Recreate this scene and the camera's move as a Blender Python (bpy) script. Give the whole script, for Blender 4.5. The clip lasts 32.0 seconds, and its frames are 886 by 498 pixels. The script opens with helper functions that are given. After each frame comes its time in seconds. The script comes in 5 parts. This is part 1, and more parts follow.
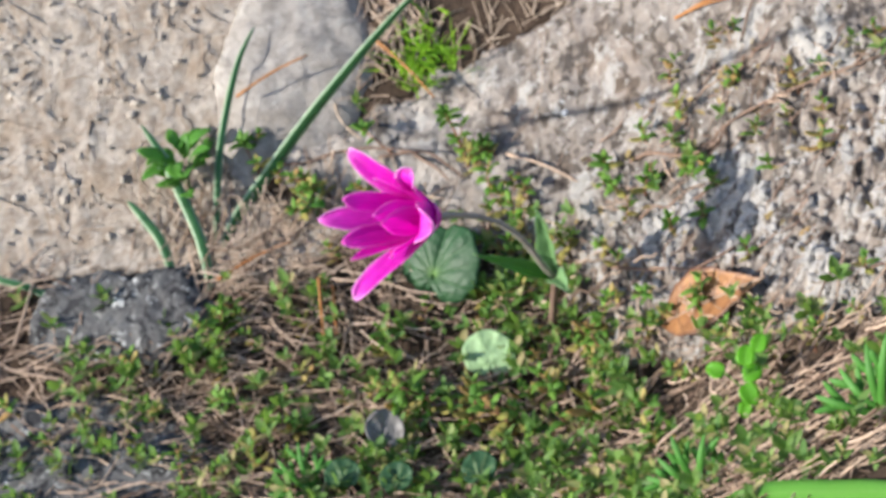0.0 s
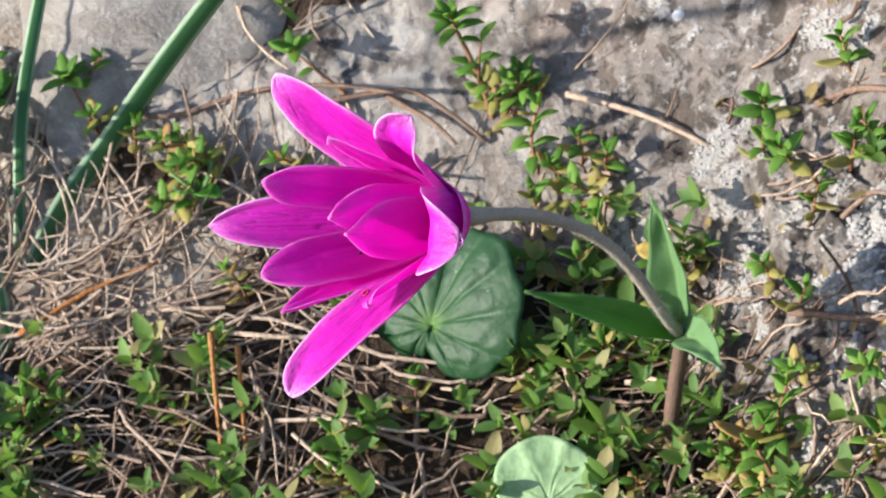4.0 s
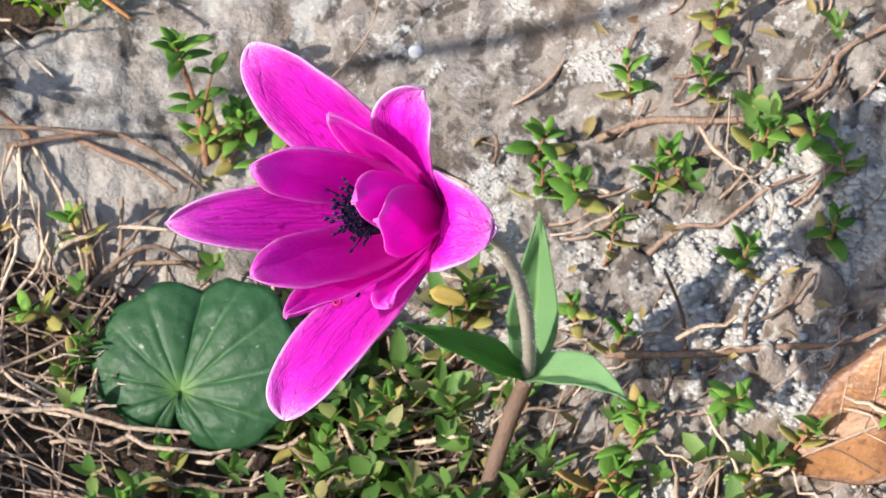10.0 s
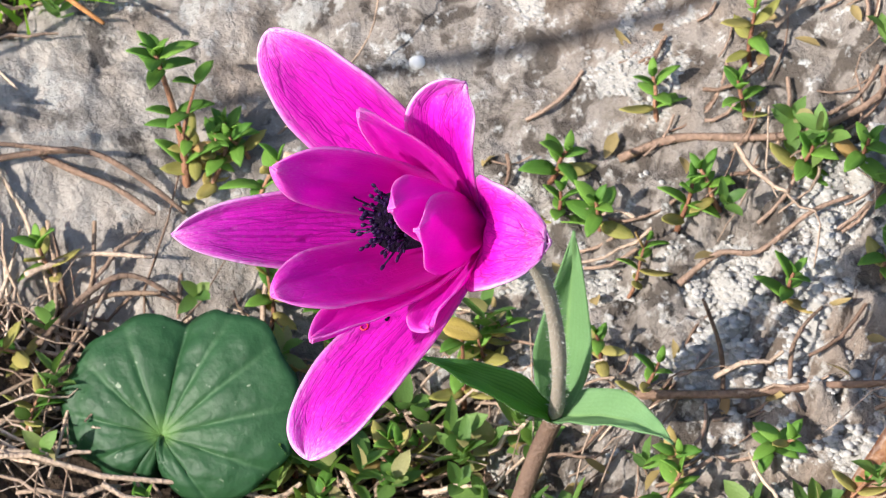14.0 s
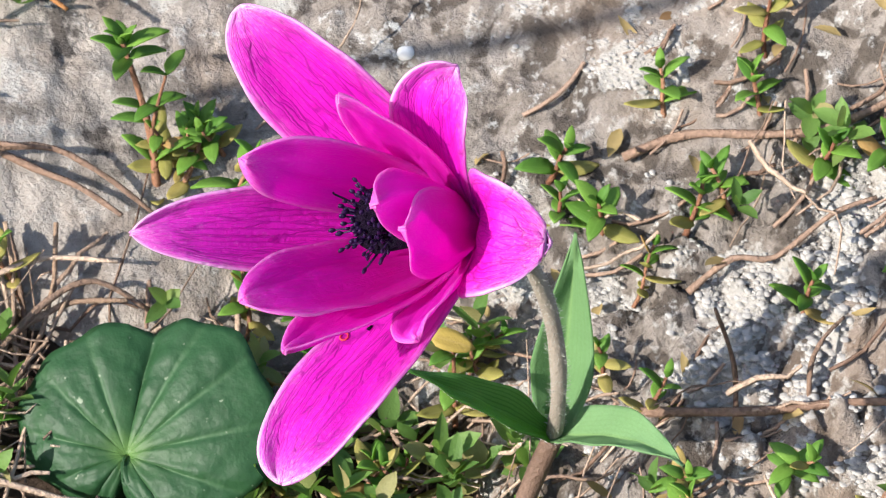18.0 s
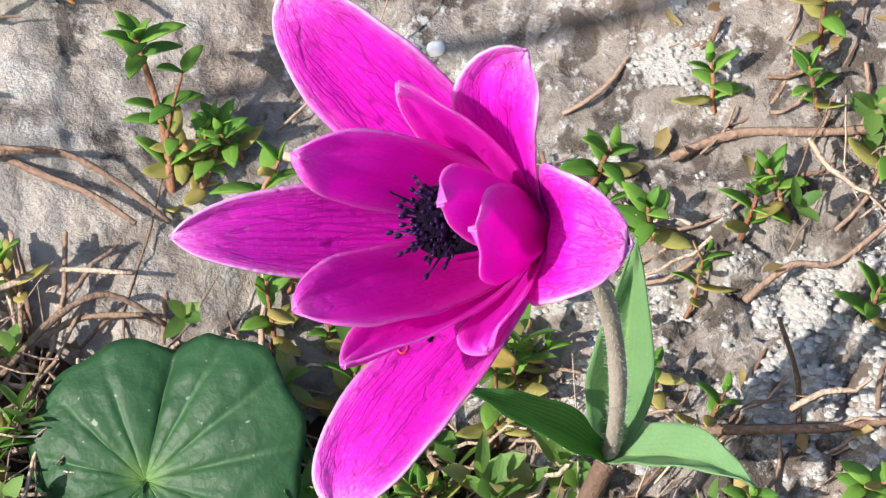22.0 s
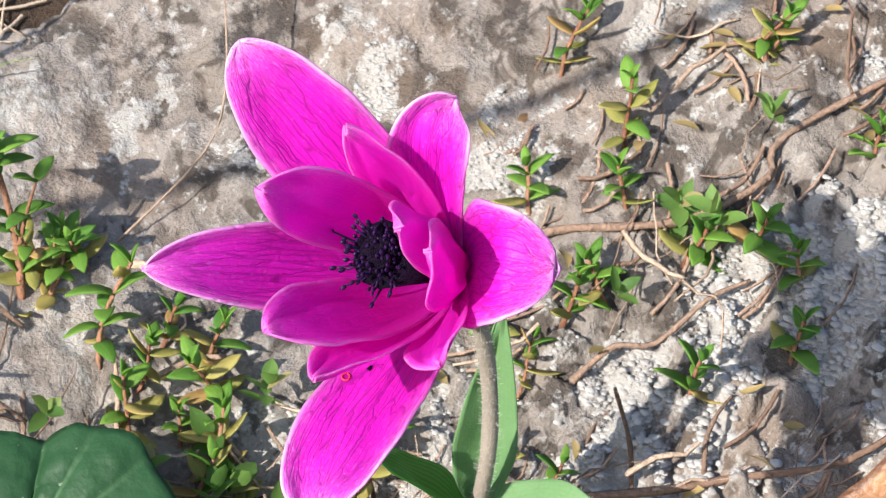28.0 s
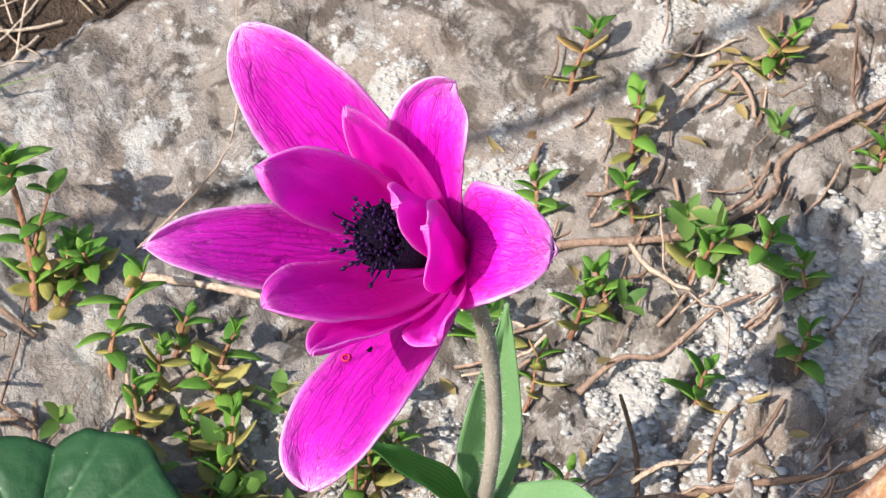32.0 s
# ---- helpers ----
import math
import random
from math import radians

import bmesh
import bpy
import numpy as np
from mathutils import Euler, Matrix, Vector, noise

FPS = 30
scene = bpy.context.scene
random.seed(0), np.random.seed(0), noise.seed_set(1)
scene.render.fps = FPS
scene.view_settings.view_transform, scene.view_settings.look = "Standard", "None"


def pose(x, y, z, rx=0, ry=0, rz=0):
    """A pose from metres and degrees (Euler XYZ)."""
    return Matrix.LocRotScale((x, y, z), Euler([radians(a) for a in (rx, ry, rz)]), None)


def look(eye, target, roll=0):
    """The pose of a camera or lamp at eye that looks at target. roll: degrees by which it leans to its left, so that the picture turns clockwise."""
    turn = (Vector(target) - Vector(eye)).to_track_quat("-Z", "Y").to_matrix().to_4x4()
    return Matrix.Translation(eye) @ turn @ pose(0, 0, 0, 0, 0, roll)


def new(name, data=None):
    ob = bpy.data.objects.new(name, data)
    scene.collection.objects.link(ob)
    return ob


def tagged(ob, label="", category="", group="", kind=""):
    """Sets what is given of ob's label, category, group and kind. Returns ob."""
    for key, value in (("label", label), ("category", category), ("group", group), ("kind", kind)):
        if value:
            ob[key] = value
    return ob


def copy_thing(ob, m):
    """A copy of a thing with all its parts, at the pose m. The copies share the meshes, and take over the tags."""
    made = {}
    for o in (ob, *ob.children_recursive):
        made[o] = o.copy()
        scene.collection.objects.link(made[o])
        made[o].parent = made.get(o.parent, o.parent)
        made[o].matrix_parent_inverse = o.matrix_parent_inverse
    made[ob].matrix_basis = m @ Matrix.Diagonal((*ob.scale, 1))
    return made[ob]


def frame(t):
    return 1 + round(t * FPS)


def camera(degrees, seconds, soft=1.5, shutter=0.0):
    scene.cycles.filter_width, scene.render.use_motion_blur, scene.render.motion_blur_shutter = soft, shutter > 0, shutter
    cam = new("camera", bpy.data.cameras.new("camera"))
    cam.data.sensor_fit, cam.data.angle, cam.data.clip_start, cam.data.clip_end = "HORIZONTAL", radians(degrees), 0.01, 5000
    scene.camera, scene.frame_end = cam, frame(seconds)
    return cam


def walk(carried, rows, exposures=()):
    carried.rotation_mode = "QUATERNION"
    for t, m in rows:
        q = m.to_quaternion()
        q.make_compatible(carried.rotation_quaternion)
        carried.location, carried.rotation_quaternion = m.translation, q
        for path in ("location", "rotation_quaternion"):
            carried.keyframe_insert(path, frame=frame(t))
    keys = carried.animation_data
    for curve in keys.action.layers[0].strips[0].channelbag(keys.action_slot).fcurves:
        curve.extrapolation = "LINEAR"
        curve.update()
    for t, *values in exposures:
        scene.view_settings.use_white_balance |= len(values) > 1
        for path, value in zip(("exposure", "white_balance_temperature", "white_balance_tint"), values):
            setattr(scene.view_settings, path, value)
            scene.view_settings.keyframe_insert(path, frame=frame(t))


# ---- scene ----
cam = camera(18.0, 32.0, soft=1.1)
cam.data.dof.use_dof = True
cam.data.dof.focus_distance = 0.319
cam.data.dof.aperture_fstop = 160.0
# seconds, x, y, z in metres, turn about x, y, z in degrees
PATH = [
    (0, 0.20689, -0.74382, 0.64548, 50.703, 17.956, 2.396),
    (0.5, 0.17237, -0.62944, 0.56551, 50.316, 17.652, 2.258),
    (1, 0.15085, -0.54044, 0.49289, 50.083, 18.119, 2.262),
    (1.5, 0.13993, -0.49391, 0.45759, 49.826, 18.330, 2.072),
    (2, 0.12795, -0.46338, 0.44279, 49.691, 18.222, 1.583),
    (2.5, 0.11641, -0.43317, 0.41581, 50.051, 18.000, 1.531),
    (3, 0.10049, -0.39507, 0.38731, 49.939, 17.651, 1.137),
    (3.5, 0.08633, -0.35910, 0.35834, 49.874, 17.406, 0.768),
    (5.5, 0.02287, -0.36676, 0.37439, 48.451, 13.235, -4.731),
    (6, -0.00596, -0.37588, 0.37718, 49.212, 12.279, -8.434),
    (6.5, -0.03642, -0.38698, 0.38601, 49.731, 10.060, -11.042),
    (7, -0.06202, -0.39041, 0.39314, 50.034, 8.094, -14.185),
    (7.5, -0.10722, -0.39224, 0.40049, 50.518, 5.311, -17.711),
    (8, -0.11596, -0.38301, 0.39625, 50.794, 3.987, -19.332),
    (8.5, -0.11459, -0.36958, 0.36533, 52.035, 3.078, -19.535),
    (9, -0.11411, -0.34306, 0.35378, 51.673, 2.454, -20.100),
    (9.5, -0.11786, -0.32512, 0.33799, 51.929, 1.386, -20.391),
    (10, -0.11015, -0.31078, 0.32453, 51.954, 1.371, -20.301),
    (10.5, -0.11369, -0.30265, 0.31468, 52.520, 0.710, -20.670),
    (11, -0.11165, -0.29005, 0.30231, 52.698, 0.613, -20.982),
    (11.5, -0.11476, -0.27656, 0.30379, 52.299, 0.149, -21.675),
    (12, -0.11201, -0.27367, 0.30406, 52.160, 0.171, -21.571),
    (12.5, -0.11653, -0.27519, 0.29978, 52.629, -0.066, -21.863),
    (13, -0.11415, -0.27149, 0.29502, 52.875, -0.053, -21.827),
    (13.5, -0.11751, -0.27319, 0.29182, 53.308, -0.065, -22.023),
    (15.5, -0.10950, -0.26791, 0.28529, 53.475, 0.226, -21.687),
    (16, -0.11107, -0.26076, 0.27906, 53.658, -0.412, -21.875),
    (16.5, -0.11303, -0.25412, 0.27575, 53.543, -0.488, -22.155),
    (17, -0.10857, -0.25175, 0.27113, 53.747, -0.426, -21.912),
    (17.5, -0.10708, -0.24894, 0.26710, 53.877, -0.346, -21.876),
    (18, -0.10606, -0.24935, 0.26952, 53.708, -0.206, -21.989),
    (18.5, -0.10463, -0.24591, 0.26573, 53.833, -0.143, -22.042),
    (19, -0.10805, -0.24045, 0.26010, 54.031, -0.274, -22.431),
    (19.5, -0.10519, -0.23667, 0.25991, 53.912, -0.180, -22.456),
    (20, -0.10582, -0.23198, 0.25559, 54.010, -0.383, -22.474),
    (20.5, -0.10029, -0.22637, 0.25612, 53.769, 0.003, -22.566),
    (21, -0.10444, -0.22727, 0.25591, 53.916, -0.102, -22.801),
    (21.5, -0.10157, -0.22527, 0.25374, 53.914, -0.166, -22.621),
    (22, -0.10859, -0.22577, 0.25199, 54.146, -0.388, -22.990),
    (22.5, -0.10695, -0.22314, 0.24969, 54.320, -0.706, -23.458),
    (23, -0.11109, -0.22384, 0.25215, 54.504, -1.216, -24.302),
    (23.5, -0.11586, -0.22555, 0.25248, 54.933, -1.532, -25.338),
    (24, -0.12132, -0.22528, 0.25436, 55.435, -1.937, -26.231),
    (24.5, -0.13148, -0.22437, 0.25150, 55.904, -2.669, -27.282),
    (25, -0.13517, -0.22718, 0.25136, 56.463, -3.051, -28.176),
    (25.5, -0.13514, -0.23030, 0.24906, 57.038, -3.179, -28.906),
    (27.5, -0.15600, -0.23641, 0.24282, 59.449, -3.489, -31.266),
    (28, -0.15801, -0.23863, 0.24395, 59.914, -3.856, -31.369),
    (28.5, -0.15719, -0.24544, 0.24324, 60.372, -3.768, -31.165),
    (29, -0.15650, -0.24725, 0.23893, 60.808, -3.746, -31.029),
    (29.5, -0.15823, -0.24754, 0.23662, 61.170, -3.783, -30.928),
    (30, -0.15983, -0.24620, 0.23793, 61.277, -4.022, -30.714),
    (30.5, -0.15754, -0.24438, 0.23597, 61.428, -3.872, -30.714),
    (31, -0.15598, -0.24554, 0.23629, 61.530, -3.759, -30.555),
    (31.5, -0.15632, -0.24877, 0.23591, 61.693, -3.662, -30.427),
    (32, -0.15902, -0.24947, 0.23514, 61.906, -3.527, -30.685),
]
walk(cam, [(t, pose(x, y, z, a, b, c)) for t, x, y, z, a, b, c in PATH])

# ---- light ----
scene.view_settings.exposure = 0.90
SUN = Vector((-0.840, -0.280, 0.470)).normalized()
sun_data = bpy.data.lights.new("sun", "SUN")
sun_data.energy, sun_data.angle, sun_data.color = 4.5, radians(0.5), (1.0, 0.955, 0.88)
sun = new("sun", sun_data)
sun.matrix_world = look(SUN * 20, (0, 0, 0))
world = bpy.data.worlds.new("sky")
scene.world = world
world.use_nodes = True
sky = world.node_tree.nodes.new("ShaderNodeTexSky")
sky.sky_type, sky.sun_disc = "NISHITA", False
sky.sun_elevation = math.asin(SUN.z)
sky.sun_rotation = math.atan2(SUN.x, SUN.y)
back = world.node_tree.nodes["Background"]
back.inputs["Strength"].default_value = 0.15
world.node_tree.links.new(sky.outputs[0], back.inputs["Color"])

CM = 0.01
RNG = random.Random(11)


# ---- materials ----
class Nodes:
    """A short way to write a node tree."""

    def __init__(self, name):
        self.mat = bpy.data.materials.new(name)
        self.mat.use_nodes = True
        self.tree = self.mat.node_tree
        self.tree.nodes.clear()
        self.out = self.add("ShaderNodeOutputMaterial")

    def add(self, kind, **inputs):
        node = self.tree.nodes.new(kind)
        for key, value in inputs.items():
            self.put(node, key.replace("_", " "), value)
        return node

    def put(self, node, key, value):
        socket = node.inputs[int(key[1:])] if key[0] == "i" and key[1:].isdigit() else node.inputs[key]
        if isinstance(value, bpy.types.NodeSocket):
            self.tree.links.new(value, socket)
        else:
            socket.default_value = value

    def coords(self, which="Object"):
        return self.add("ShaderNodeTexCoord").outputs[which]

    def noise(self, scale, detail=4.0, rough=0.55, vector=None, warp=0.0):
        node = self.add("ShaderNodeTexNoise", Scale=scale, Detail=detail, Roughness=rough, Distortion=warp)
        self.put(node, "Vector", vector or self.place())
        return node.outputs["Fac"]

    def place(self):
        return self.add("ShaderNodeNewGeometry").outputs["Position"]

    def voronoi(self, scale, feature="F1", vector=None):
        node = self.add("ShaderNodeTexVoronoi", Scale=scale)
        node.feature = feature
        self.put(node, "Vector", vector or self.place())
        return node.outputs["Distance"]

    def ramp(self, fac, *stops):
        node = self.add("ShaderNodeValToRGB", Fac=fac)
        band = node.color_ramp
        while len(band.elements) < len(stops):
            band.elements.new(0.5)
        for e, (at, colour) in zip(band.elements, stops):
            e.position, e.color = at, (*((colour,) * 3 if isinstance(colour, float) else colour), 1)
        return node.outputs["Color"]

    def mix(self, fac, a, b, mode="MIX"):
        node = self.add("ShaderNodeMix")
        node.data_type, node.blend_type = "RGBA", mode
        for key, value in ((0, fac), (6, a), (7, b)):
            if isinstance(value, tuple):
                value = (*value, 1)
            if isinstance(value, bpy.types.NodeSocket):
                self.tree.links.new(value, node.inputs[key])
            else:
                node.inputs[key].default_value = value
        return node.outputs[2]

    def maths(self, op, a, b=0.0):
        node = self.add("ShaderNodeMath", i0=a, i1=b)
        node.operation = op
        return node.outputs[0]

    def bump(self, height, strength, distance):
        return self.add("ShaderNodeBump", Height=height, Strength=strength, Distance=distance).outputs[0]

    def finish(self, colour, rough=0.7, normal=None, through_colour=None, through_part=0.0, gloss=0.5):
        b = self.add("ShaderNodeBsdfPrincipled")
        for key, value in (("Base Color", colour), ("Roughness", rough), ("Specular IOR Level", gloss)):
            self.put(b, key, (*value, 1) if isinstance(value, tuple) else value)
        if normal:
            self.put(b, "Normal", normal)
        last = b.outputs[0]
        if through_part:
            tr = self.add("ShaderNodeBsdfTranslucent")
            self.put(tr, "Color", (*through_colour, 1) if isinstance(through_colour, tuple) else through_colour)
            last = self.add("ShaderNodeMixShader", i0=through_part, i1=last, i2=tr.outputs[0]).outputs[0]
        self.tree.links.new(last, self.out.inputs[0])
        return self.mat


def leaf_material(name, dark, light, through_colour, part_through=0.35, rough=0.42, island=False, old=None, vein=0.0, vein_colour=(0.2, 0.3, 0.1), stripes=0.0, stripe_colour=(0.05, 0.15, 0.04), margin=0.0, gloss=0.25):
    n = Nodes(name)
    rnd = n.add("ShaderNodeNewGeometry").outputs["Random Per Island"] if island else n.add("ShaderNodeObjectInfo").outputs["Random"]
    blotch = n.noise(260, 3)
    col = n.mix(n.maths("ADD", n.maths("MULTIPLY", rnd, 0.75), n.maths("MULTIPLY", blotch, 0.3)), dark, light)
    if old:
        col = n.mix(n.ramp(rnd, (0.72, 0.0), (0.86, 0.85)), col, old)
    fine = n.noise(2600, 2)
    col = n.mix(0.35, col, n.ramp(fine, (0.3, 0.6), (0.7, 1.0)), "MULTIPLY")
    uv = n.add("ShaderNodeSeparateXYZ", Vector=n.coords("UV"))
    if vein:
        mid = n.maths("ABSOLUTE", n.maths("SUBTRACT", uv.outputs[1], 0.5))
        col = n.mix(n.maths("MULTIPLY", n.ramp(mid, (0.0, 1.0), (0.07, 0.0)), vein), col, vein_colour)
    if stripes:
        lines = n.maths("ABSOLUTE", n.maths("SUBTRACT", n.maths("FRACT", n.maths("ADD", n.maths("MULTIPLY", uv.outputs[1], 13.0), n.maths("MULTIPLY", n.noise(240, 2), 0.9))), 0.5))
        col = n.mix(n.maths("MULTIPLY", n.ramp(lines, (0.0, 1.0), (0.24, 0.0)), stripes), col, stripe_colour)
    if margin:
        col = n.mix(n.maths("MULTIPLY", n.ramp(n.maths("ABSOLUTE", n.maths("SUBTRACT", uv.outputs[1], 0.5)), (0.29, 0.0), (0.36, 1.0)), margin), col, vein_colour)
    return n.finish(col, rough, n.bump(fine, 0.3, 0.0004), through_colour, part_through, gloss)


def petal_material(name, dark, light, rim, through_colour, rim_at=0.88, glow=0.5, veins=0.62):
    n = Nodes(name)
    uv = n.add("ShaderNodeSeparateXYZ", Vector=n.coords("UV"))
    along, across = uv.outputs[0], uv.outputs[1]
    # veins: a net of long cells drawn out along the petal, and a few main lines
    warp = n.noise(330, 3, 0.6)
    long_way = n.maths("ADD", n.maths("MULTIPLY", along, 4.5), n.maths("MULTIPLY", warp, 0.5))
    wide_way = n.maths("ADD", n.maths("MULTIPLY", across, 14.0), n.maths("MULTIPLY", warp, 0.9))
    cells = n.add("ShaderNodeCombineXYZ", X=long_way, Y=wide_way, Z=n.add("ShaderNodeObjectInfo").outputs["Random"])
    net = n.ramp(n.voronoi(1.0, "DISTANCE_TO_EDGE", cells.outputs[0]), (0.0, 1.0), (0.035, 0.6), (0.085, 0.0))
    saw = n.maths("ABSOLUTE", n.maths("SUBTRACT", n.maths("FRACT", wide_way), 0.5))
    line = n.maths("MULTIPLY", n.ramp(saw, (0.0, 1.0), (0.05, 0.5), (0.11, 0.0)), n.ramp(along, (0.25, 0.75), (0.8, 0.15)))
    broken = n.ramp(n.noise(520, 2), (0.30, 0.5), (0.6, 1.0))
    vein = n.maths("MULTIPLY", n.maths("MAXIMUM", n.maths("MULTIPLY", net, 0.85), line), broken)
    col = n.mix(n.noise(180, 4), dark, light)
    col = n.mix(n.maths("MULTIPLY", vein, veins), col, (0.20, 0.001, 0.17))
    # pale bloom, strongest at the margin and the tip
    edge = n.maths("MULTIPLY", n.maths("ABSOLUTE", n.maths("SUBTRACT", across, 0.5)), 2.0)
    e5 = n.maths("POWER", edge, 8.0)
    t5 = n.maths("POWER", along, 8.0)
    pale = n.maths("ADD", n.maths("MULTIPLY", e5, n.maths("POWER", along, 0.9)), n.maths("MULTIPLY", t5, 1.6))
    streak = n.add("ShaderNodeCombineXYZ", X=n.maths("MULTIPLY", along, 26.0), Y=n.maths("MULTIPLY", across, 60.0))
    flecks = n.ramp(n.noise(1.0, 4, 0.7, streak.outputs[0]), (0.40, 0.12), (0.62, 1.0))
    pale = n.maths("ADD", pale, n.maths("MULTIPLY", n.ramp(n.noise(1900, 3, 0.7), (0.54, 0.0), (0.70, 0.5)), n.maths("POWER", along, 2.0)))
    pale = n.maths("MULTIPLY", pale, flecks)
    hem = n.ramp(n.maths("ADD", edge, n.maths("MULTIPLY", n.noise(900, 2), 0.05)), (0.93, 0.0), (1.0, 0.8))
    pale = n.maths("MAXIMUM", pale, n.maths("MULTIPLY", hem, n.ramp(along, (0.3, 0.1), (0.6, 1.0))))
    col = n.mix(n.maths("MINIMUM", pale, rim_at), col, rim)
    relief = n.maths("SUBTRACT", n.noise(900, 3), n.maths("MULTIPLY", vein, 0.8))
    return n.finish(col, 0.5, n.bump(relief, 0.35, 0.0006), through_colour, glow, 0.3)


def stone_material(name, base, dark, pale, fleck=0.5, fleck_scale=330, fleck_low=0.55, spots=0.5, tint=(0.36, 0.30, 0.22), crust=False):
    n = Nodes(name)
    big = n.noise(34, 5, 0.6)
    mid = n.noise(120, 5, 0.62)
    col = n.mix(n.ramp(mid, (0.36, 0.0), (0.66, 1.0)), base, pale)
    col = n.mix(n.maths("MULTIPLY", n.ramp(n.noise(150, 4, 0.55, warp=0.8), (0.50, 0.0), (0.58, 1.0)), spots), col, dark)
    col = n.mix(n.maths("MULTIPLY", n.ramp(big, (0.5, 0.0), (0.72, 1.0)), 0.5), col, tint)
    grain = n.noise(1300, 4, 0.7)
    col = n.mix(0.5, col, n.ramp(grain, (0.3, 0.55), (0.7, 1.15)), "MULTIPLY")
    lichen = n.noise(fleck_scale, 6, 0.72)
    zone = n.noise(48, 3)
    white = n.maths("MULTIPLY", n.ramp(lichen, (fleck_low, 0.0), (fleck_low + 0.07, 1.0)), n.ramp(zone, (0.35, 0.15), (0.6, 1.0)))
    col = n.mix(n.maths("MULTIPLY", white, fleck), col, (0.74, 0.74, 0.72))
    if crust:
        # pale lichen crust in patches; the near-black between paints crevice shade into the colour
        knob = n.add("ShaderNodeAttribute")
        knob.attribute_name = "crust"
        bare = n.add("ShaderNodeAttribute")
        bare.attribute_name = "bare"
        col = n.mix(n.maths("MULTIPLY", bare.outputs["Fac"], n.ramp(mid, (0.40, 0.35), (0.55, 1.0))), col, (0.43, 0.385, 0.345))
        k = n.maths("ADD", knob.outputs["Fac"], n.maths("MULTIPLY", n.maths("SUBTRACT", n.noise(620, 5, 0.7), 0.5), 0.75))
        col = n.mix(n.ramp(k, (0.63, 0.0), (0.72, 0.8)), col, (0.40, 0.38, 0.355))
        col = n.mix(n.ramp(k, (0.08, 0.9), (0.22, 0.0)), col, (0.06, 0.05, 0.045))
    relief = n.maths("ADD", n.maths("MULTIPLY", lichen, 0.8), n.maths("MULTIPLY", grain, 0.35))
    return n.finish(col, 0.9, n.bump(relief, 0.8, 0.0022), gloss=0.2)


def twig_material(name, dark, light):
    n = Nodes(name)
    rnd = n.add("ShaderNodeNewGeometry").outputs["Random Per Island"]
    rnd = n.maths("FRACT", n.maths("ADD", rnd, n.add("ShaderNodeObjectInfo").outputs["Random"]))
    col = n.mix(rnd, dark, light)
    fine = n.noise(1500, 3, 0.6)
    col = n.mix(0.6, col, n.ramp(fine, (0.3, 0.5), (0.7, 1.1)), "MULTIPLY")
    col = n.mix(0.5, col, n.ramp(n.noise(420, 3, 0.6), (0.35, 0.72), (0.65, 1.3)), "MULTIPLY")
    return n.finish(col, 0.85, n.bump(n.maths("ADD", fine, n.noise(420, 2)), 0.7, 0.0008), gloss=0.15)


def plain_material(name, dark, light, scale=900, rough=0.6, relief=0.4, through_part=0.0, through_colour=(0, 0, 0), gloss=0.4):
    n = Nodes(name)
    fac = n.noise(scale, 4, 0.6)
    col = n.mix(n.noise(scale / 9, 3), dark, light)
    col = n.mix(0.4, col, n.ramp(fac, (0.3, 0.6), (0.7, 1.1)), "MULTIPLY")
    return n.finish(col, rough, n.bump(fac, relief, 0.0005), through_colour, through_part, gloss)


M_PETAL = petal_material("petal_magenta", (0.60, 0.008, 0.43), (0.74, 0.013, 0.565), (0.90, 0.60, 0.90), (0.95, 0.01, 0.72), rim_at=0.8, glow=0.33, veins=0.85)
M_PETAL_BACK = petal_material("petal_inner", (0.70, 0.010, 0.52), (0.82, 0.018, 0.64), (0.92, 0.50, 0.88), (0.96, 0.012, 0.76), 0.7, 0.6, 0.12)
M_REDMARK = plain_material("red_mark", (0.62, 0.02, 0.05), (0.80, 0.05, 0.08), 1500, 0.5, 0.2)
M_STEM = plain_material("hairy_stem", (0.24, 0.20, 0.165), (0.37, 0.32, 0.27), 1800, 0.7, 0.5)
M_LOWSTEM = plain_material("brown_stem", (0.09, 0.05, 0.034), (0.20, 0.125, 0.09), 1800, 0.65, 0.8)
M_BRACT = leaf_material("bract_green", (0.11, 0.25, 0.08), (0.19, 0.33, 0.155), (0.26, 0.47, 0.12), 0.32, 0.55, vein=0.5, vein_colour=(0.30, 0.48, 0.18), stripes=0.14, stripe_colour=(0.05, 0.18, 0.035))
M_BRACT_RICH = leaf_material("bract_rich_green", (0.075, 0.235, 0.035), (0.13, 0.31, 0.065), (0.24, 0.50, 0.07), 0.3, 0.5, vein=0.3, vein_colour=(0.16, 0.36, 0.08), stripes=0.75, stripe_colour=(0.02, 0.10, 0.014))
M_ANTHER = plain_material("anther_violet", (0.010, 0.003, 0.024), (0.022, 0.006, 0.05), 1500, 0.45, 0.5, gloss=0.3)
M_PISTIL = plain_material("pistil_dark", (0.004, 0.002, 0.008), (0.012, 0.005, 0.02), 3200, 0.9, 1.0, gloss=0.08)
M_THYME = leaf_material("thyme_leaf", (0.055, 0.16, 0.026), (0.20, 0.36, 0.06), (0.34, 0.58, 0.06), 0.35, 0.55, vein=0.35, vein_colour=(0.22, 0.40, 0.08))
